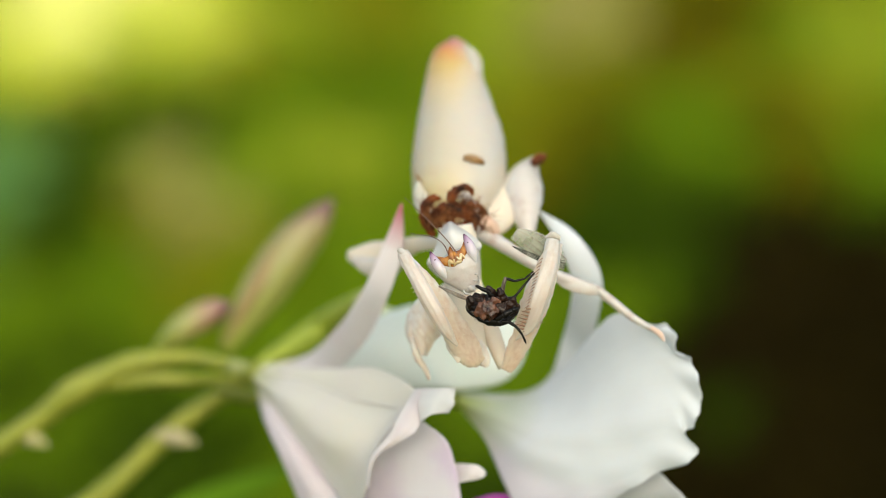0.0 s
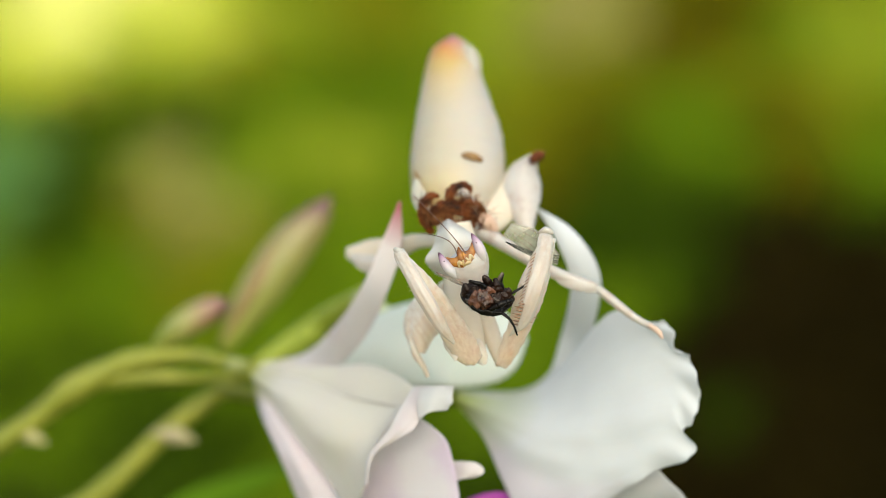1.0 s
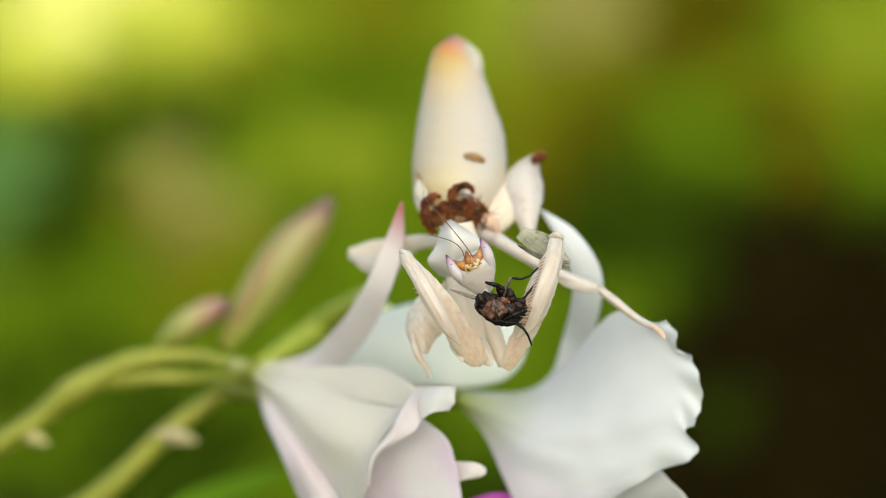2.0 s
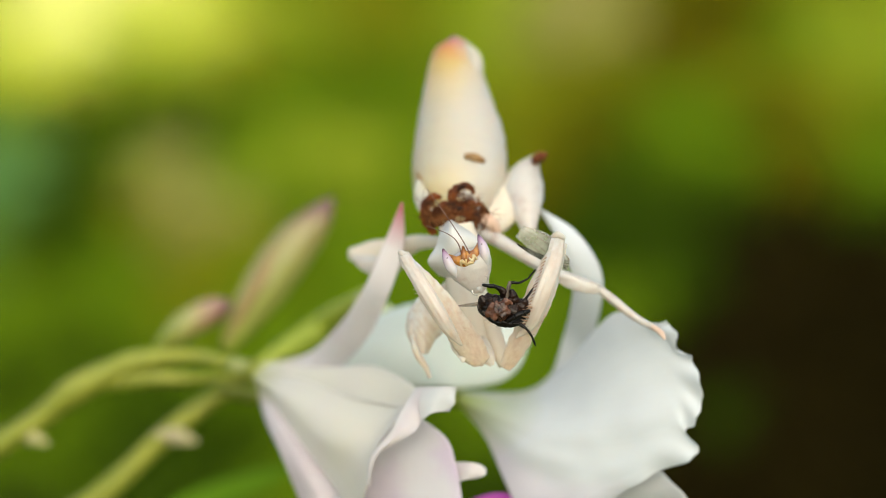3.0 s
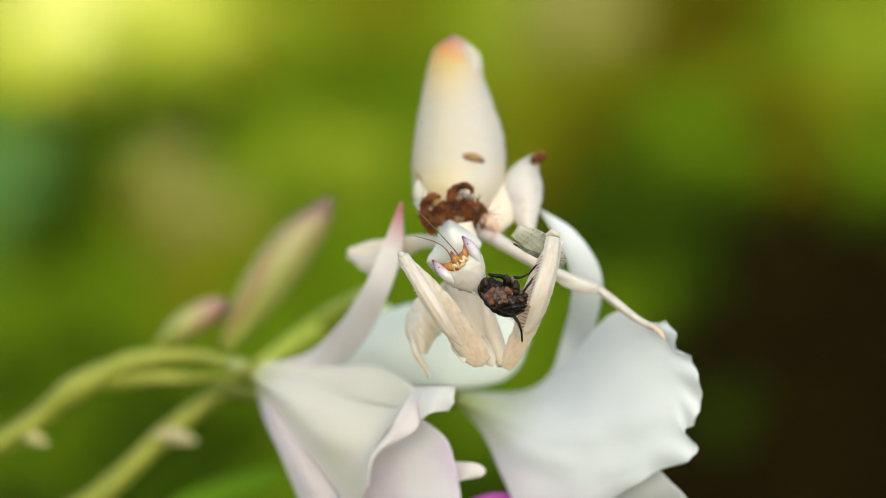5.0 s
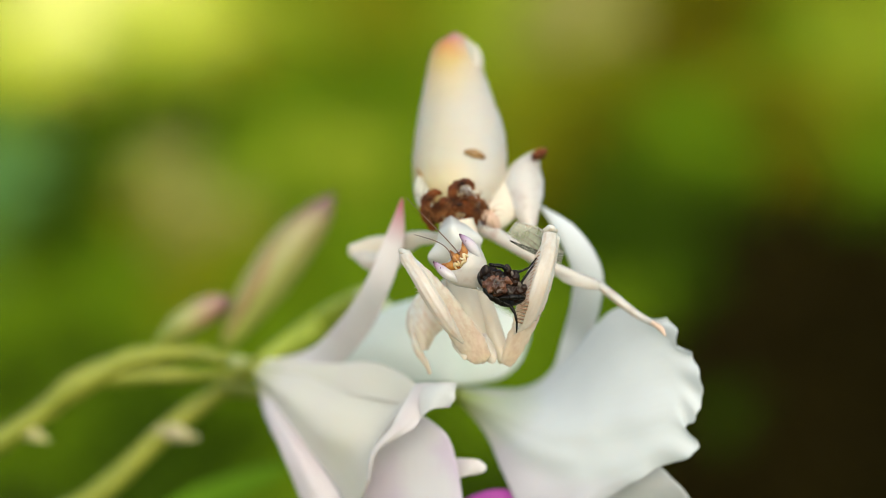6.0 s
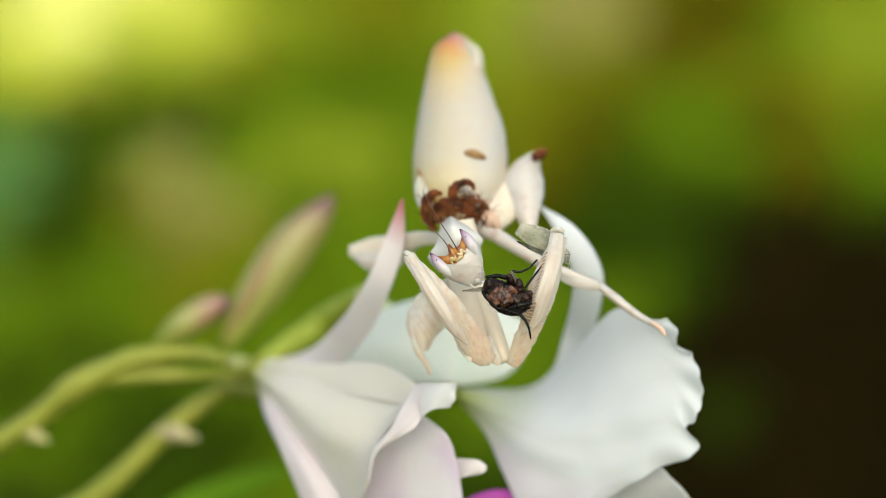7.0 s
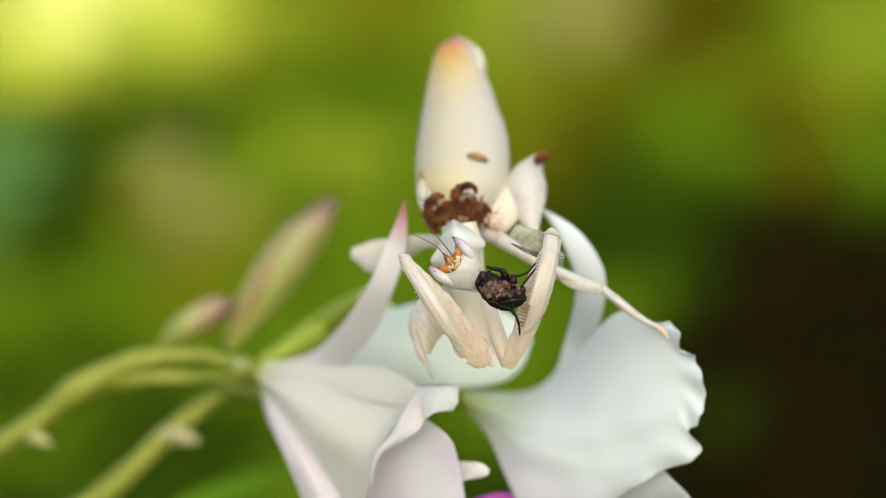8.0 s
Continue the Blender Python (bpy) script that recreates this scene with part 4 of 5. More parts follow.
part("lobe", blade([(11.45, 10.00, -2.05), (13.43, 9.60, -3.67), (15.59, 9.40, -4.41), (17.54, 9.80, -4.79)], (0.31, 0.6, 0.6, 0.31), (0.44, 0.8, 0.72, 0.38), cup=0.15, thick=0.4), WHITE_SKIN, leg)
part("tibia", body([(16.93, 10.00, -4.42), (18.74, 10.00, -5.85), (21.19, 9.50, -7.77), (23.59, 8.50, -9.10)], (0.44, 0.50, 0.41, 0.31), deep=0.8), WHITE_SKIN, leg)
part("foot", body([(22.79, 8.60, -8.61), (23.73, 8.00, -9.33), (24.19, 7.60, -10.06)], (0.22, 0.31, 0.12), deep=0.8), PINK_SKIN, leg, "orange-tipped foot")
leg = part("hind_leg", body([(-0.13, 13.00, 0.57), (-2.81, 17.00, 0.57), (-5.44, 21.00, -0.32), (-8.41, 23.00, -0.85), (-10.99, 24.00, -0.72)], (0.62, 0.88, 1.38, 1.62, 0.62), deep=0.4), CREAM_SKIN, mantis, "petal-lobed pale hind leg")
part("lobe", blade([(-4.13, 20.00, -0.71), (-6.08, 21.00, -1.75), (-8.38, 22.00, -1.75), (-10.56, 23.00, -1.11)], (0.25, 1.00, 1.12, 0.25), (0.38, 1.25, 1.38, 0.38), cup=0.3, thick=0.5), WHITE_SKIN, leg)
leg = part("middle_leg", body([(1.00, 11.00, -3.69), (-0.87, 10.50, -5.55), (-3.05, 10.00, -8.03), (-3.61, 9.60, -9.88)], (0.56, 0.62, 0.62, 0.38), deep=0.5), PEACH_SKIN, mantis, "peach-coloured leg folded under the body")
part("lobe", blade([(0.68, 10.00, -4.92), (-1.12, 9.60, -6.90), (-2.23, 9.20, -9.25), (-2.23, 9.20, -11.73)], (0.88, 2.25, 2.00, 0.50), (0.88, 2.12, 1.88, 0.50), cup=0.4, thick=0.5), PEACH_SKIN, leg)
part("tibia", body([(-3.48, 9.60, -9.63), (-2.86, 9.40, -11.74), (-1.99, 9.40, -13.11), (-1.49, 9.60, -14.36)], (0.38, 0.44, 0.31, 0.19), deep=0.7), PEACH_SKIN, leg)


# grasping forelegs: the thick femur carries the folded shin with its comb of spines
def comb(start, end, step, length, r, count, parent, mat, depth=(0, 0, 0)):
    """A row of single spines between two points, pointing along step."""
    a, b, d = Vector(start), Vector(end), Vector(step).normalized()
    for k in range(count):
        f = k / (count - 1)
        bm = bmesh.new()
        foot = a.lerp(b, f) + Vector(depth)
        reach = length * (0.65 + 0.35 * math.sin(math.pi * (0.2 + 0.7 * f))) * (1.0 if k % 2 else 0.7)
        spike(bm, foot - d * 0.15, foot + d * reach, r)
        part("spine", bm, mat, parent)


HIP_LEFT, HIP_RIGHT = (4.03, 5.00, -12.29), (6.72, 5.00, -12.90)
part("coxa", body([(1.36, 8.00, -1.79), (2.09, 7.00, -5.48), (3.19, 6.40, -9.15), (4.17, 6.00, -12.58)], (1.25, 1.62, 1.50, 0.75), deep=0.6), CREAM_SKIN, mantis)
part("coxa", body([(3.09, 8.00, -3.03), (4.43, 7.00, -6.71), (5.65, 6.20, -10.07), (6.68, 5.60, -12.80)], (0.88, 1.00, 0.94, 0.75), deep=0.7), CREAM_SKIN, mantis)

arm_left = part("foreleg", body([(4.03, 4.60, -12.27), (2.80, 3.80, -11.14), (1.21, 2.60, -8.54), (-0.36, 1.60, -5.79), (-2.23, 1.00, -3.19), (-3.97, 0.40, -1.14)], (0.75, 1.50, 1.45, 1.22, 0.95, 0.65), deep=0.28, steps=48, around=26, rough=0.12), PEACH_SKIN, mantis, "folded grasping foreleg, peach and cream", pivot=HIP_LEFT)
part("shin", body([(-4.31, 0.20, -0.36), (-3.99, -0.20, -0.99), (-3.35, -0.70, -2.06), (-2.24, -1.30, -4.06), (-0.88, -1.40, -6.56), (0.38, -1.00, -8.71), (1.52, -0.40, -10.26)], (0.60, 0.72, 0.74, 0.84, 0.84, 0.62, 0.12), deep=0.5, steps=60, around=44, flute=0.045, flutes=9, rough=0.08), PEARL_SKIN, arm_left)
part("knee", body([(-4.77, 0.30, -0.03), (-4.42, 0.10, -0.29), (-3.85, 0.00, -0.70)], (0.18, 0.4, 0.4), deep=0.7, rough=0.25), PEARL_SKIN, arm_left)
part("lobe", blade([(0.85, 3.60, -9.06), (1.22, 3.40, -10.39), (1.52, 3.40, -11.48), (1.64, 3.40, -12.21)], (0.62, 0.88, 0.50, 0.12), (0.75, 1.00, 0.50, 0.12), cup=0.2, thick=0.4), PEACH_SKIN, arm_left)
part("lobe", blade([(3.43, 5.60, -9.74), (4.04, 5.40, -10.96), (4.53, 5.20, -12.05), (4.77, 5.20, -12.78)], (1.00, 1.25, 1.00, 0.25), (0.62, 0.75, 0.62, 0.19), cup=0.2, thick=0.4), PEACH_SKIN, arm_left)
comb((-1.08, -0.20, -3.54), (2.29, 0.60, -9.08), (0.75, -0.5, 0.2), 0.24, 0.04, 13, arm_left, HORN)
comb((-3.35, -0.40, -4.13), (-0.72, -0.40, -8.33), (-0.8, -0.2, -0.2), 0.25, 0.07, 11, arm_left, HORN)

for c in ((-0.60, -0.10, -5.58), (-0.36, 0.00, -5.94), (-0.12, 0.10, -6.36), (-3.41, -0.90, -1.97)):
    part("droplet", body([Vector(c) + Vector((0, 0, z)) for z in (-0.1, 0, 0.1)], (0.04, 0.1, 0.04), deep=1.0, steps=8, around=10), DROPLET, arm_left, "clear wet droplet")

arm_right = part("foreleg", body([(6.85, 5.00, -13.14), (7.56, 4.40, -11.65), (8.80, 3.40, -8.87), (10.15, 2.00, -4.90), (12.05, 0.80, 0.78)], (0.62, 1.00, 1.25, 1.55, 0.78), deep=0.32, steps=48, around=26, rough=0.14), PEACH_SKIN_OTHER, mantis, "grasping foreleg folded round the fly", pivot=HIP_RIGHT)
part("shin", body([(11.75, 0.50, 1.17), (11.61, 0.00, 0.39), (11.33, -0.90, -1.29), (10.58, -1.70, -3.67), (9.80, -1.70, -6.23), (9.10, -1.30, -8.21), (7.68, -0.90, -9.66)], (0.72, 0.80, 0.90, 1.08, 0.98, 0.62, 0.07), deep=0.36, steps=60, around=44, flute=0.04, flutes=9, rough=0.08), PEARL_SKIN_OTHER, arm_right)
part("knee", body([(10.96, 0.40, 1.23), (11.74, 0.20, 1.47), (12.46, 0.30, 1.11)], (0.2, 0.36, 0.2), deep=0.7, rough=0.25), PEARL_SKIN, arm_right)
comb((10.39, -2.00, -1.04), (8.82, -2.50, -6.39), (-0.85, -0.2, -0.6), 0.62, 0.09, 15, arm_right, DARK_HORN)
comb((9.07, -2.20, -6.28), (8.37, -1.80, -8.43), (-0.9, -0.3, 0.15), 0.9, 0.14, 7, arm_right, DARK_HORN)
comb((12.40, 0.80, -0.9), (10.4, 1.60, -7.4), (0.9, -0.3, -0.3), 0.35, 0.12, 13, arm_right, PALE_BUMP)
comb((10.00, 1.20, -7.17), (9.76, 1.20, -8.26), (0.9, -0.3, -0.15), 1.1, 0.11, 3, arm_right, DARK_HORN)

# head, built upright about its neck, then rolled
NECK = Vector((1.57, 1.50, -1.75))


def h(x, z, d):
    """A point of the upright head, in millimetres from the middle between the eyes' tips."""
    return NECK + Vector((0.92 * x, 0.92 * d, 0.92 * z + 2.3))


head = part("head", body([h(0, -1.2, 0.6), h(0, -1.9, 0.3), h(0, -2.8, 0), h(0, -3.9, -0.1), h(0, -5.0, -0.2), h(0, -5.9, -0.1), h(0, -6.2, 0)],
                         (1.1, 2.0, 2.45, 2.1, 1.45, 0.9, 0.3), deep=0.55, steps=48, around=36, rough=0.045), WHITE_SKIN, mantis, "white triangular face", pivot=NECK)
for s in (-1, 1):
    part("eye", body([h(s * 2.2, 0.15, -0.4), h(s * 2.2, -0.4, -0.6), h(s * 2.2, -1.3, -0.75), h(s * 2.05, -2.4, -0.8), h(s * 1.8, -3.7, -0.6)],
                     (0.08, 0.3, 0.52, 0.56, 0.15), deep=1.1, steps=24, around=18), EYE_SKIN, head, "pointed mauve eye")
    part("pupil", body([h(s * 2.15, -0.85, -1.15), h(s * 2.15, -0.95, -1.24), h(s * 2.15, -1.05, -1.27)], (0.03, 0.1, 0.03), deep=0.6, steps=4, around=8), DARK_SPOT, head)
part("forehead", patch([[h(-1.85, -0.6, -0.6), h(-0.9, -1.25, -1.0), h(0, -1.0, -1.05), h(0.9, -1.25, -1.0), h(1.85, -0.6, -0.6)],
                        [h(-1.7, -1.6, -1.0), h(-0.8, -2.0, -1.4), h(0, -2.1, -1.48), h(0.8, -2.0, -1.4), h(1.7, -1.6, -1.0)],
                        [h(-1.5, -2.1, -0.95), h(-0.75, -2.75, -1.4), h(0, -2.95, -1.5), h(0.75, -2.75, -1.4), h(1.5, -2.1, -0.95)]], thick=0.3, steps=16, across=28), AMBER, head, "amber forehead between the eyes")
for line in ([h(-1.0, -2.45, -1.40), h(-0.75, -1.85, -1.55), h(-0.45, -2.30, -1.65), h(-0.15, -1.85, -1.65)], [h(1.0, -2.40, -1.40), h(0.8, -1.80, -1.55), h(0.45, -2.25, -1.65), h(0.2, -1.80, -1.65)],
             [h(-0.5, -2.55, -1.55), h(0, -2.40, -1.70), h(0.5, -2.55, -1.55)]):
    part("ridge", body(line, (0.1, 0.17, 0.15, 0.1)[:len(line)], deep=0.8, steps=20, around=12, rough=0.6), YELLOW_HORN, head, "pale yellow ridge")
part("crest", body([h(-0.35, -1.8, -1.3), h(-0.1, -1.0, -1.15), h(0.1, -0.4, -0.8)], (0.34, 0.3, 0.08), deep=0.6), AMBER, head)
part("mouth", body([h(-0.1, -5.2, -0.5), h(0, -5.8, -0.6), h(0.25, -6.3, -0.4)], (0.36, 0.38, 0.16), deep=0.8, rough=0.3), WHITE_SKIN, head)
part("palp", body([h(-0.7, -5.3, -0.5), h(-0.9, -5.9, -0.7), h(-0.5, -6.4, -0.7)], (0.1, 0.12, 0.08), deep=1), WHITE_SKIN, head)
part("palp", body([h(1.0 + 0.42 * math.sin(a), -4.9 - 0.42 * math.cos(a), -0.9) for a in (2.2, 3.4, 4.6, 5.8, 7.0, 8.0)] + [h(1.15, -5.7, -0.9)], (0.1, 0.09, 0.08, 0.08, 0.09, 0.1, 0.07), deep=1, steps=30, around=8), WHITE_SKIN, head)
ANT_A, ANT_B = h(0.5, -1.6, -1.1), h(-0.5, -1.6, -1.1)
feeler_a = part("antenna", body([ANT_A, ANT_A + Vector((-1.2, 0.1, 1.6)), ANT_A + Vector((-3.2, 0.6, 3.8)), ANT_A + Vector((-5.6, 1.6, 6.2))], (0.075, 0.065, 0.05, 0.03), deep=1, steps=24, around=7), FEELER, head, pivot=ANT_A)
feeler_b = part("antenna", body([ANT_B, ANT_B + Vector((-0.9, 0, 1.4)), ANT_B + Vector((-2.2, 0.3, 2.0)), ANT_B + Vector((-4.6, 1.0, 2.1))], (0.075, 0.065, 0.05, 0.03), deep=1, steps=24, around=7), FEELER, head, pivot=ANT_B)

# ---- the half-eaten fly ----
fly = thing("fly", (5.33, -0.50, -6.53), "dark half-eaten fly held in the mantis' forelegs", "fly")
bm = body([(2.52, -0.40, -6.35), (3.35, -0.80, -5.98), (4.66, -1.00, -6.22), (6.10, -0.90, -6.40), (7.30, -0.60, -6.23), (8.09, -0.30, -6.11)], (0.25, 1.19, 1.56, 1.56, 1.12, 0.31), deep=0.75, steps=60, around=44, rough=0.26)
part("thorax", bm, FLY_DARK, fly, "torn dark brown thorax")
part("shell", body([(2.51, -0.90, -6.46), (3.58, -1.60, -7.10), (4.88, -1.90, -7.63), (6.26, -1.70, -7.63), (7.53, -1.10, -6.87)], (0.12, 0.31, 0.44, 0.44, 0.25), deep=0.8, steps=40, around=26, rough=0.45), FLY_BLACK, fly, "smooth black underside")
rng = random.Random(31)
for n in range(13):
    x, z = rng.uniform(-2.1, 2.1), rng.uniform(-0.5, 1.25)
    if (x / 2.6) ** 2 + (z / 1.6) ** 2 > 0.85:
        z *= 0.5
    r = rng.uniform(0.28, 0.7)
    c = Vector((5.32, -1.00, -6.28)) + Vector((x, -1.1 * math.sqrt(max(0.05, 1 - (x / 2.6) ** 2 - (z / 1.6) ** 2)), z))
    a = rng.uniform(-0.9, 0.9)
    d = Vector((math.cos(a), 0.1, math.sin(a))) * r
    part("flesh_lump", body([c - d, c, c + d * 1.1], (0.08, r * 0.6, 0.06), deep=0.8, steps=14, around=14, rough=0.8, seed=n * 3.1), (FLY_DARK, FLY_GREY, FLY_DARK)[n % 3], fly)
part("flesh_patch", body([(3.30, -2.00, -6.95), (4.10, -2.35, -6.65), (5.00, -2.50, -6.55), (5.90, -2.40, -6.60)], (0.25, 0.85, 0.95, 0.3), deep=0.35, rough=0.7, steps=40, around=30), FLY_RED, fly, "wet reddish-brown opened flank")
part("flesh_patch", body([(4.60, -2.20, -5.60), (5.30, -2.30, -5.45), (6.10, -2.10, -5.60)], (0.12, 0.42, 0.15), deep=0.4, rough=0.9, steps=30, around=24), FLY_RED, fly, "wet reddish-brown opened flank")


for line, wide in (([(5.31, -1.40, -5.01), (5.01, -1.80, -4.41), (4.65, -2.00, -3.93)], (0.55, 0.42, 0.2)), ([(6.20, -1.60, -5.43), (6.08, -1.90, -4.71), (5.84, -2.00, -4.11)], (0.6, 0.42, 0.2)),
                   ([(6.92, -1.40, -6.21), (7.27, -1.70, -5.54), (7.63, -1.80, -5.13)], (0.6, 0.5, 0.25)), ([(3.46, -1.20, -6.21), (2.98, -1.40, -5.43), (2.69, -1.40, -4.95)], (0.6, 0.45, 0.2))):
    part("leg_base", body(line, wide, deep=0.8, rough=0.5, steps=16, around=16), FLY_DARK, fly)


def fly_leg(line, wide, bristles, seed):
    rng = random.Random(seed)
    bm = bmesh.new()
    ends = [Vector(p) for p in line]
    for (a, b), (u, v) in zip(zip(ends, ends[1:]), zip(wide, wide[1:])):
        loft(bm, [a, a.lerp(b, 0.3), a.lerp(b, 0.75), b], (u * 0.7, u * 0.85, (u + v) * 0.4, v * 0.8), deep=1.0, steps=9, around=9, rough=0.12)
    pts = [Vector(p) for p in line]
    for k in range(bristles):
        t = rng.uniform(0.1, 0.98)
        c = smooth_line(pts, t)
        d = Vector((rng.uniform(-1, 1), rng.uniform(-0.6, 0.6), rng.uniform(-1, 1))).normalized()
        spike(bm, c, c + d * rng.uniform(0.25, 0.5), 0.03)
    return part("leg", bm, FLY_BLACK, fly, "bristly black leg", pivot=line[0])


leg_front = fly_leg([(5.30, -1.80, -5.07), (4.64, -2.20, -4.40), (3.93, -2.20, -4.11), (3.45, -2.00, -3.87)], (0.31, 0.28, 0.23, 0.15), 16, 1)
leg_up = fly_leg([(6.67, -1.80, -3.10), (7.57, -1.70, -3.40), (8.59, -1.40, -3.16), (9.57, -0.80, -2.39)], (0.19, 0.15, 0.12, 0.10), 24, 2)
leg_out = fly_leg([(7.34, -1.60, -5.43), (7.75, -1.70, -4.83), (8.71, -1.50, -3.64), (9.69, -0.90, -2.51)], (0.21, 0.17, 0.14, 0.10), 24, 3)
fly_leg([(5.72, -1.80, -7.69), (6.91, -2.10, -7.68), (7.74, -2.20, -8.21), (8.33, -2.10, -8.99), (8.75, -2.00, -9.94)], (0.28, 0.23, 0.17, 0.14, 0.09), 26, 4)
fly_leg([(5.59, -2.30, -7.44), (6.41, -2.70, -6.95), (7.25, -2.60, -6.48), (7.91, -2.30, -6.25)], (0.31, 0.41, 0.34, 0.22), 12, 5)
thigh = part("leg", body([(6.14, -1.70, -5.07), (6.26, -1.80, -4.35), (6.43, -1.90, -3.57), (6.62, -1.80, -2.98)], (0.25, 0.23, 0.21, 0.16), deep=0.9, rough=0.2), FLY_GREY, fly, "pale grey broken thigh", pivot=(6.62, -1.80, -2.98))
bm = bmesh.new()
rng = random.Random(8)
for k in range(44):
    a = rng.uniform(0.0, 6.28)
    c = Vector((5.26, -1.20, -6.39)) + Vector((math.cos(a) * 2.35, rng.uniform(-1.2, 0.2), math.sin(a) * 1.5))
    spike(bm, c, c + Vector((math.cos(a), rng.uniform(-0.5, 0.3), math.sin(a))) * rng.uniform(0.12, 0.6), 0.022)
part("bristles", bm, FLY_BLACK, fly)

# its wings, pinned behind the foreleg
def wing(root, line, left, right, label):
    w = part("wing", blade(line, left, right, cup=0.1, ruffle=0.08, thick=0.03, steps=20, across=10), WING, fly, label, pivot=root)
    pts = [Vector(p) for p in line]
    for share in (-0.85, -0.4, 0.1, 0.55):
        ln = []
        for t, c, way, (a, b) in stations(line, [left, right], 5):
            side = way.cross(Vector((0, 1, 0))).normalized()
            ln.append(c + side * share * (a if share < 0 else b) + Vector((0, -0.06, 0)))
        part("vein", body(ln, (0.032, 0.03, 0.028, 0.024, 0.02, 0.016) if "clear" in label else (0.045, 0.042, 0.04, 0.035, 0.03, 0.02), deep=1, steps=12, around=5), FEELER if "clear" in label else FLY_BLACK, w)
    return w


WING_ROOT = (12.12, 1.40, -1.27)
wing_a = wing(WING_ROOT, [(12.96, 2.40, -1.63), (11.25, 2.20, -0.79), (9.73, 1.90, 0.42), (7.73, 1.60, 1.87)], (0.62, 1.50, 1.50, 0.56), (0.50, 0.88, 1.06, 0.94), "clear grey veined wing")
wing_b = wing(WING_ROOT, [(13.07, 2.20, -1.75), (10.93, 1.80, -1.27), (9.11, 1.50, -0.54), (7.41, 1.20, 0.30)], (0.62, 0.31, 0.25, 0.06), (0.50, 0.31, 0.25, 0.06), "folded dark-edged wing")
wing_c = wing((2.75, -0.60, -5.33), [(2.87, -0.60, -5.45), (1.67, -0.80, -4.97), (0.66, -0.60, -4.49), (-0.48, -0.20, -3.96)], (0.19, 0.25, 0.19, 0.06), (0.19, 0.19, 0.19, 0.06), "torn clear wing tip")


# ---- how things move: seconds, millimetres to the right and up, degrees clockwise ----
SWAY = [(0, 0, 0), (0.2, -0.124, 0.124), (0.33, -0.494, 0.494), (0.5, -0.154, 0.309), (1, -0.185, 0.278), (1.5, 0, 0.247), (3, 0.08, 0.173), (3.5, 0.08, 0.154), (4, 0.093, 0.031), (4.5, -0.062, 0.371), (4.7, -0.062, 0.247), (5.2, 0.062, 0.185), (5.8, 0.247, 0.124), (6, 0.093, 0.606), (6.2, 0.124, 0.433), (6.35, 0.185, 0.062), (6.5, 0.309, -0.154), (6.7, 0.185, 0.247), (6.85, 0.124, 0.587), (7, 0.124, 0.556), (7.15, 0.185, 0.062), (7.3, 0.371, -0.278), (7.5, 0.34, 0.185), (7.65, 0.093, 0.556), (7.8, 0.216, 0.463), (8, 0.402, 0.216)]
HEAD = [(0, -0.012, 0.251, -28.025), (0.5, 0.799, -0.069, -36.529), (1, 1.117, -0.004, -30.192), (1.5, 1.762, -0.51, -28.968), (3, 1.12, 0.096, -21.961), (3.5, 1.042, 0.052, -25.427), (4, 0.044, 0.138, -36.384), (4.5, 0.398, -0.046, -36.209), (6, 0.456, -0.405, -46.668), (6.5, -0.415, -0.296, -42.614), (7, 0.063, 0.139, -38.784), (7.5, -0.161, -0.13, -42.109), (8, -0.47, -0.286, -48.965)]
ARM_LEFT = [(0, 0, -0, 0), (0.5, 0.086, -0.307, 0.049), (1, -0.068, -0.04, -0.875), (1.5, 0.135, -0.14, -0.774), (3, 0.481, -0.035, -2.404), (3.5, 0.472, -0.055, -2.632), (4, 0.573, 0.073, -4.558), (4.5, 0.643, -0.02, -3.31), (6, 0.635, -0.2, -2.892), (6.5, 0.371, -0.316, -3.993), (7, 1.143, -0.339, -3.143), (7.5, 1.01, -0.371, -4.359), (8, 0.41, -0.221, -3.417)]
ARM_RIGHT = [(0, 0, -0, 0), (0.5, -0.016, -0.26, -0.379), (1, -0.414, 0.184, -0.595), (1.5, -0.132, -0.032, 0.601), (3, -0.213, 0.085, 2.684), (3.5, -0.07, -0.08, 1.465), (4, -0.101, -0.057, 0.082), (4.5, -0.037, 0.057, 0.565), (6, -0.164, 0.031, -0.907), (6.5, -0.293, -0.179, -0.595), (7, 0.523, -0.008, -0.83), (7.5, 0.32, -0.163, -0.907), (8, -0.346, 0.11, -0.907)]
FLY = [(0, 0, -0, 0), (0.2, -0.132, 0.048, 2), (0.33, -0.5, 0.361, 3.3), (0.5, -0.18, 0.12, 5), (1, -0.6, 1.08, 5), (1.5, 0.24, 0.3, 5), (3, 1.2, -0.12, 3), (3.5, 1.32, 0.3, 10), (4, 1.14, 0.6, 17), (4.5, 1.02, 0.9, 17), (4.7, 0.976, 0.934, 18.2), (5.2, 0.986, 1.258, 21.2), (5.8, 1.034, 1.658, 24.8), (6, 0.84, 2.28, 26), (6.2, 0.858, 1.615, 21.6), (6.35, 0.909, 0.883, 18.3), (6.5, 1.02, 0.3, 15), (6.7, 1.164, 0.774, 15), (6.85, 1.302, 1.167, 15), (7, 1.5, 1.2, 15), (7.15, 1.533, 0.828, 16.5), (7.3, 1.686, 0.606, 18), (7.5, 1.62, 1.2, 20), (7.65, 1.092, 1.731, 20), (7.8, 0.924, 1.812, 20), (8, 0.72, 1.8, 20)]
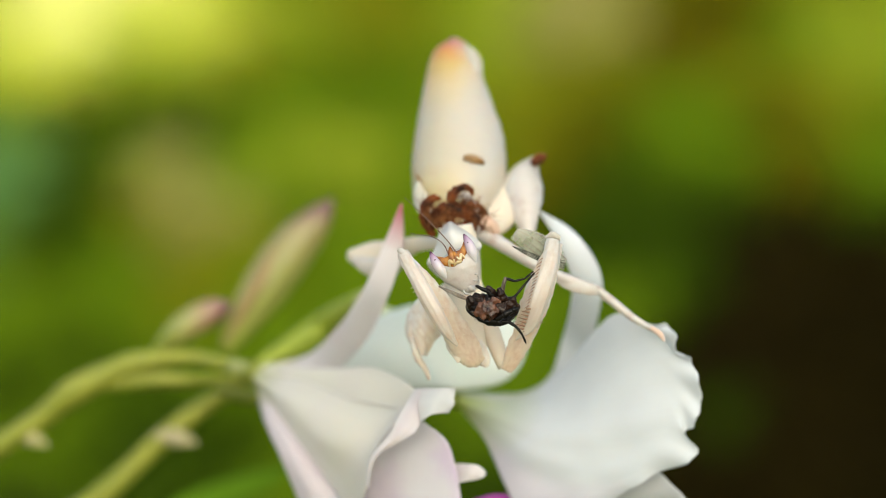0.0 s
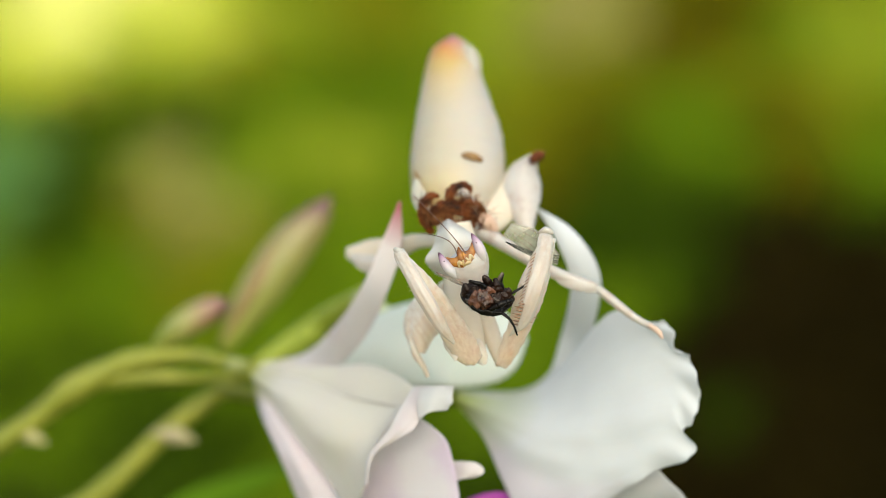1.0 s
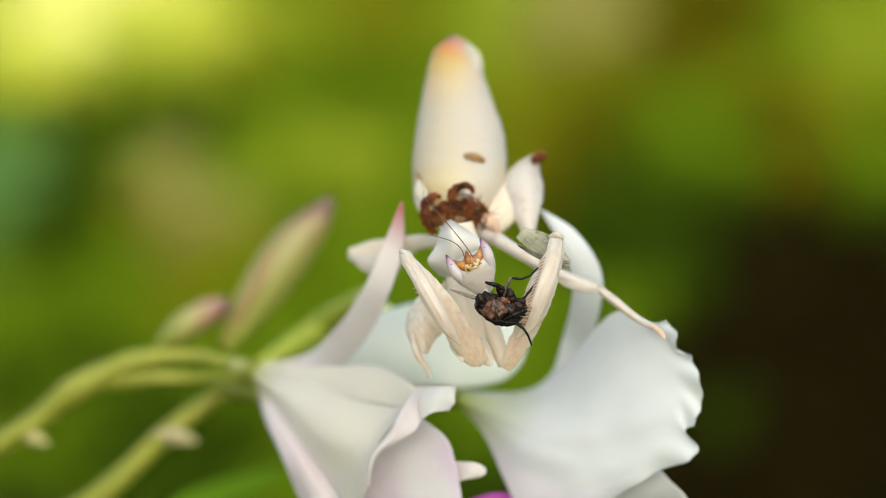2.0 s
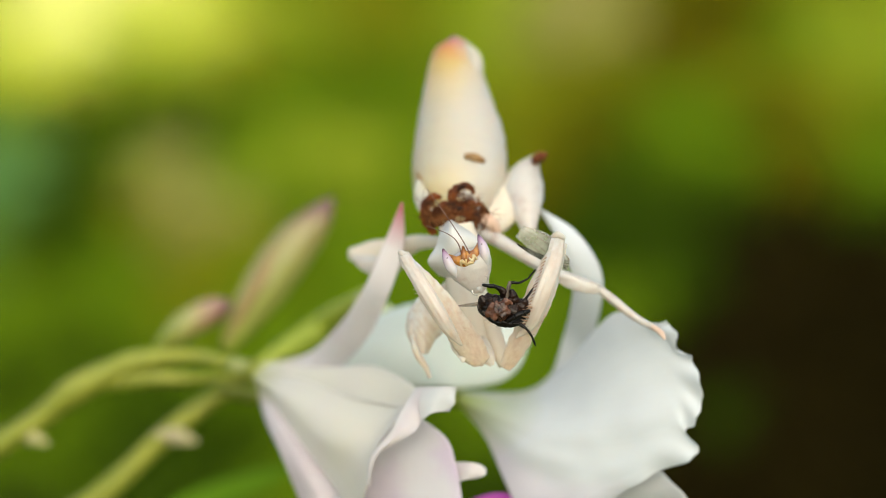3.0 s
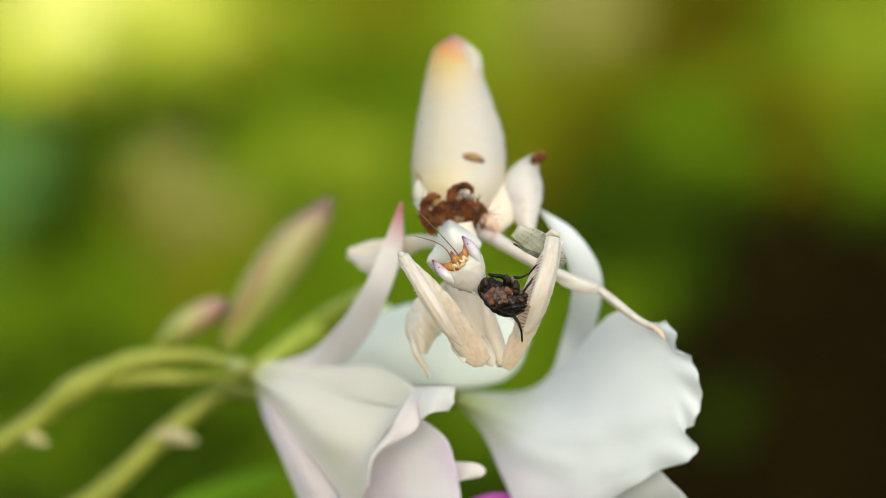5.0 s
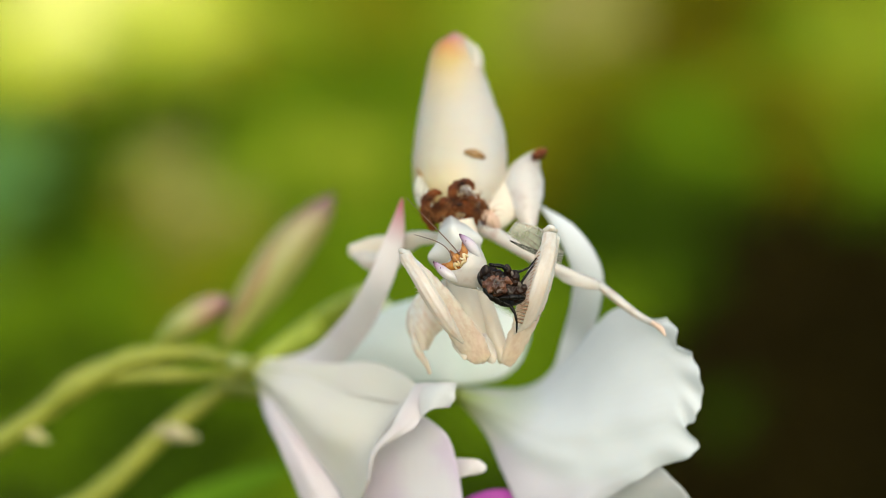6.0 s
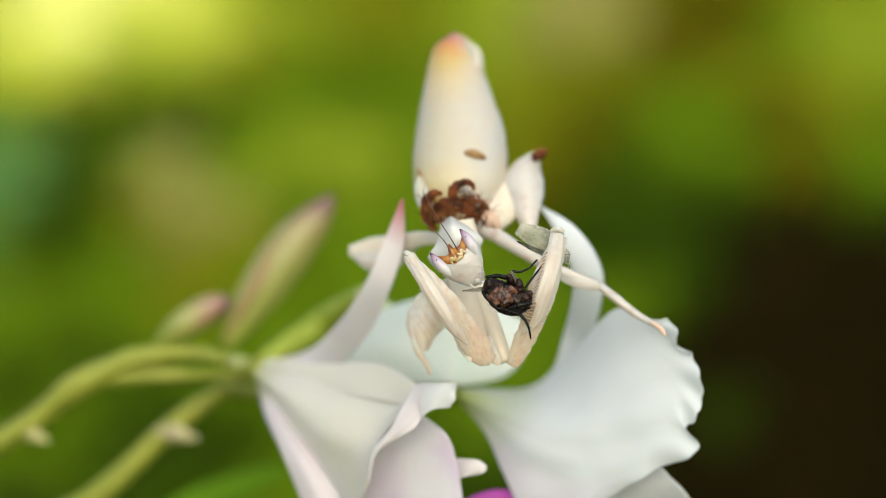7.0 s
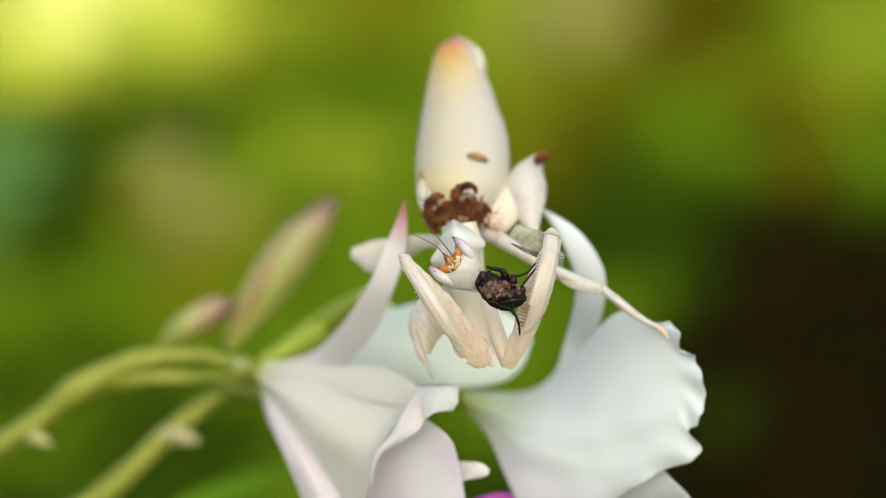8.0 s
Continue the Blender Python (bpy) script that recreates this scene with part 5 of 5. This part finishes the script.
WINGS = [(0, 0, -0, 0), (0.5, -0.543, 0.519, -5.379), (1, -0.544, -0.013, -5.595), (1.5, -0.723, 0.395, -4.399), (3, -1.095, 0.406, -0.316), (3.5, -1.961, 0.542, -8.535), (4, -2.736, 0.796, -16.918), (4.5, -2.641, 0.926, -16.435), (6, -3.287, 0.515, -26.907), (6.5, -2.538, 0.715, -15.595), (7, -2.435, 0.723, -15.83), (7.5, -2.921, 0.555, -20.907), (8, -2.536, 0.376, -20.907)]
LEG_FRONT = [(0, 0, -0, 0), (0.5, -0.256, 0.104, 8.213), (1, -0.045, -0.239, -14.63), (1.5, 0.311, 0.515, -14.803), (3, -0.359, 0.824, -21.152), (3.5, -0.278, 0.826, -30.448), (4, -0.45, 1.058, -37.628), (4.5, -0.115, 0.783, -34.81), (6, -0.167, 0.682, -42.129), (6.5, -0.026, 0.976, -36.268), (7, -0.706, 0.731, -46.237), (7.5, -0.349, 0.923, -36.684), (8, -0.078, 0.703, -32.604)]
LEG_UP = [(0, 0, -0, 0), (0.5, -0.025, 0.372, 14.747), (1, -0.017, -0.41, 77.235), (1.5, -0.309, 0.167, -5.761), (3, -0.944, -0.273, -15.96), (3.5, -1.425, -0.747, -23.438), (4, -1.728, -0.64, -26.298), (4.5, -1.538, -0.645, -27.666), (6, -1.251, -1.221, -38.529), (6.5, -1.704, -0.587, -26.165), (7, -1.751, -0.414, -24.824), (7.5, -1.75, -1.001, -27.559), (8, -1.042, -1.19, -30.587)]
LEG_OUT = [(0, 0, -0, 0), (0.5, 0.148, 0.075, 0.014), (1, -0.208, -0.679, 15.054), (1.5, -0.016, -0.12, -4.687), (3, -0.113, -0.018, -4.444), (3.5, -0.479, -0.256, -13.245), (4, -0.614, -0.205, -16.687), (4.5, -0.362, -0.002, -18.168), (6, -0.473, -0.049, -29.1), (6.5, -0.72, 0.019, -17.862), (7, -0.72, 0.019, -16.444), (7.5, -0.472, -0.126, -22.841), (8, -0.333, -0.331, -21.013)]
THIGH = [(0, 0, -0, 0), (0.5, 0.035, 0.252, 4.959), (1, 0.038, -0.47, 9.884), (1.5, -0.314, 0.102, 8.69), (3, -0.89, -0.273, -4.565), (3.5, -1.375, -0.808, -44.676), (4, -1.743, -0.72, -60.839), (4.5, -1.496, -0.708, -60.839), (6, -1.271, -1.313, -69.839), (6.5, -1.66, -0.649, -58.839), (7, -1.749, -0.549, -58.839), (7.5, -1.71, -1.064, -63.839), (8, -1.003, -1.254, -63.839)]
TORN = [(0, 0, 0, 0, 0), (0.5, 0.3, 0, 0.1, -5), (1, 0.2, 0, 0.2, -5), (1.5, 0.2, 0.2, 0, -5), (3, 1, 2.2, -0.3, -33), (3.5, 1, 2.2, -0.3, -40), (4, 1, 2.2, -0.3, -47), (4.5, 1, 2.2, -0.3, -47), (6, 1, 2.2, -0.3, -56), (6.5, 1, 2.2, -0.3, -45), (7, 1, 2.2, -0.3, -45), (7.5, 1, 2.2, -0.3, -50), (8, 1, 2.2, -0.3, -50)]
FEELERS = [(0, 0.025, 0), (0.5, 8.529, 10), (1, 3.192, 0), (1.5, 1.968, 0), (3, 2.961, 5), (3.5, 2.427, 5), (4, 8.384, 20), (4.5, 8.209, 25), (6, 18.668, 30), (6.5, 18.614, 40), (7, 29.784, 55), (7.5, 21.109, 45), (8, 27.965, 42)]


def turned(origin, x, z, clockwise, nod=0.0, y=0.0):
    return Matrix.Translation((origin + Vector((x, y, z))) * MM) @ pose(0, 0, 0, 0, clockwise, 0) @ pose(0, 0, 0, nod, 0, 0)


NOD = {0.5: 3.0, 1: 8.0, 1.5: 14.0, 3: 6.0, 3.5: 4.0}


def head_pose(t, x, z, clockwise):
    """The head bows by so many degrees about its neck while its eyes keep their place."""
    n = NOD.get(t, 0.0)
    lift = 2.3 * (1 - math.cos(radians(n))) + 0.4 * math.sin(radians(n))
    x, z = x + lift * math.sin(radians(clockwise)), z + lift * math.cos(radians(clockwise))
    return turned(ORIGIN[head] - ORIGIN[mantis], x, z, clockwise, n)


def motions():
    for ob in (spike_a, spike_b, mantis):
        walk(ob, [(t, SUBJECT @ Matrix.Translation((ORIGIN[ob] + Vector((x, 0, z))) * MM)) for t, x, z in SWAY])
    walk(head, [(t, head_pose(t, x, z, a)) for t, x, z, a in HEAD])
    walk(arm_left, [(t, turned(ORIGIN[arm_left] - ORIGIN[mantis], x, z, a)) for t, x, z, a in ARM_LEFT])
    walk(arm_right, [(t, turned(ORIGIN[arm_right] - ORIGIN[mantis], x, z, a)) for t, x, z, a in ARM_RIGHT])
    for ob, more in ((feeler_a, 0.0), (feeler_b, 8.0)):
        walk(ob, [(t, turned(ORIGIN[ob] - ORIGIN[head], 0, 0, a + 27 + more, n)) for t, a, n in FEELERS])
    walk(fly, [(t, SUBJECT @ turned(ORIGIN[fly], x, z, a)) for t, x, z, a in FLY])
    for ob, rows in ((leg_front, LEG_FRONT), (leg_up, LEG_UP), (leg_out, LEG_OUT), (thigh, THIGH)):
        walk(ob, [(t, turned(ORIGIN[ob] - ORIGIN[fly], x, z, a)) for t, x, z, a in rows])
    walk(wing_c, [(t, turned(ORIGIN[wing_c] - ORIGIN[fly], x, z, a, 0, y)) for t, x, y, z, a in TORN])
    for ob in (wing_a, wing_b):
        walk(ob, [(t, turned(ORIGIN[ob] - ORIGIN[fly], x, z, a)) for t, x, z, a in WINGS])


motions()
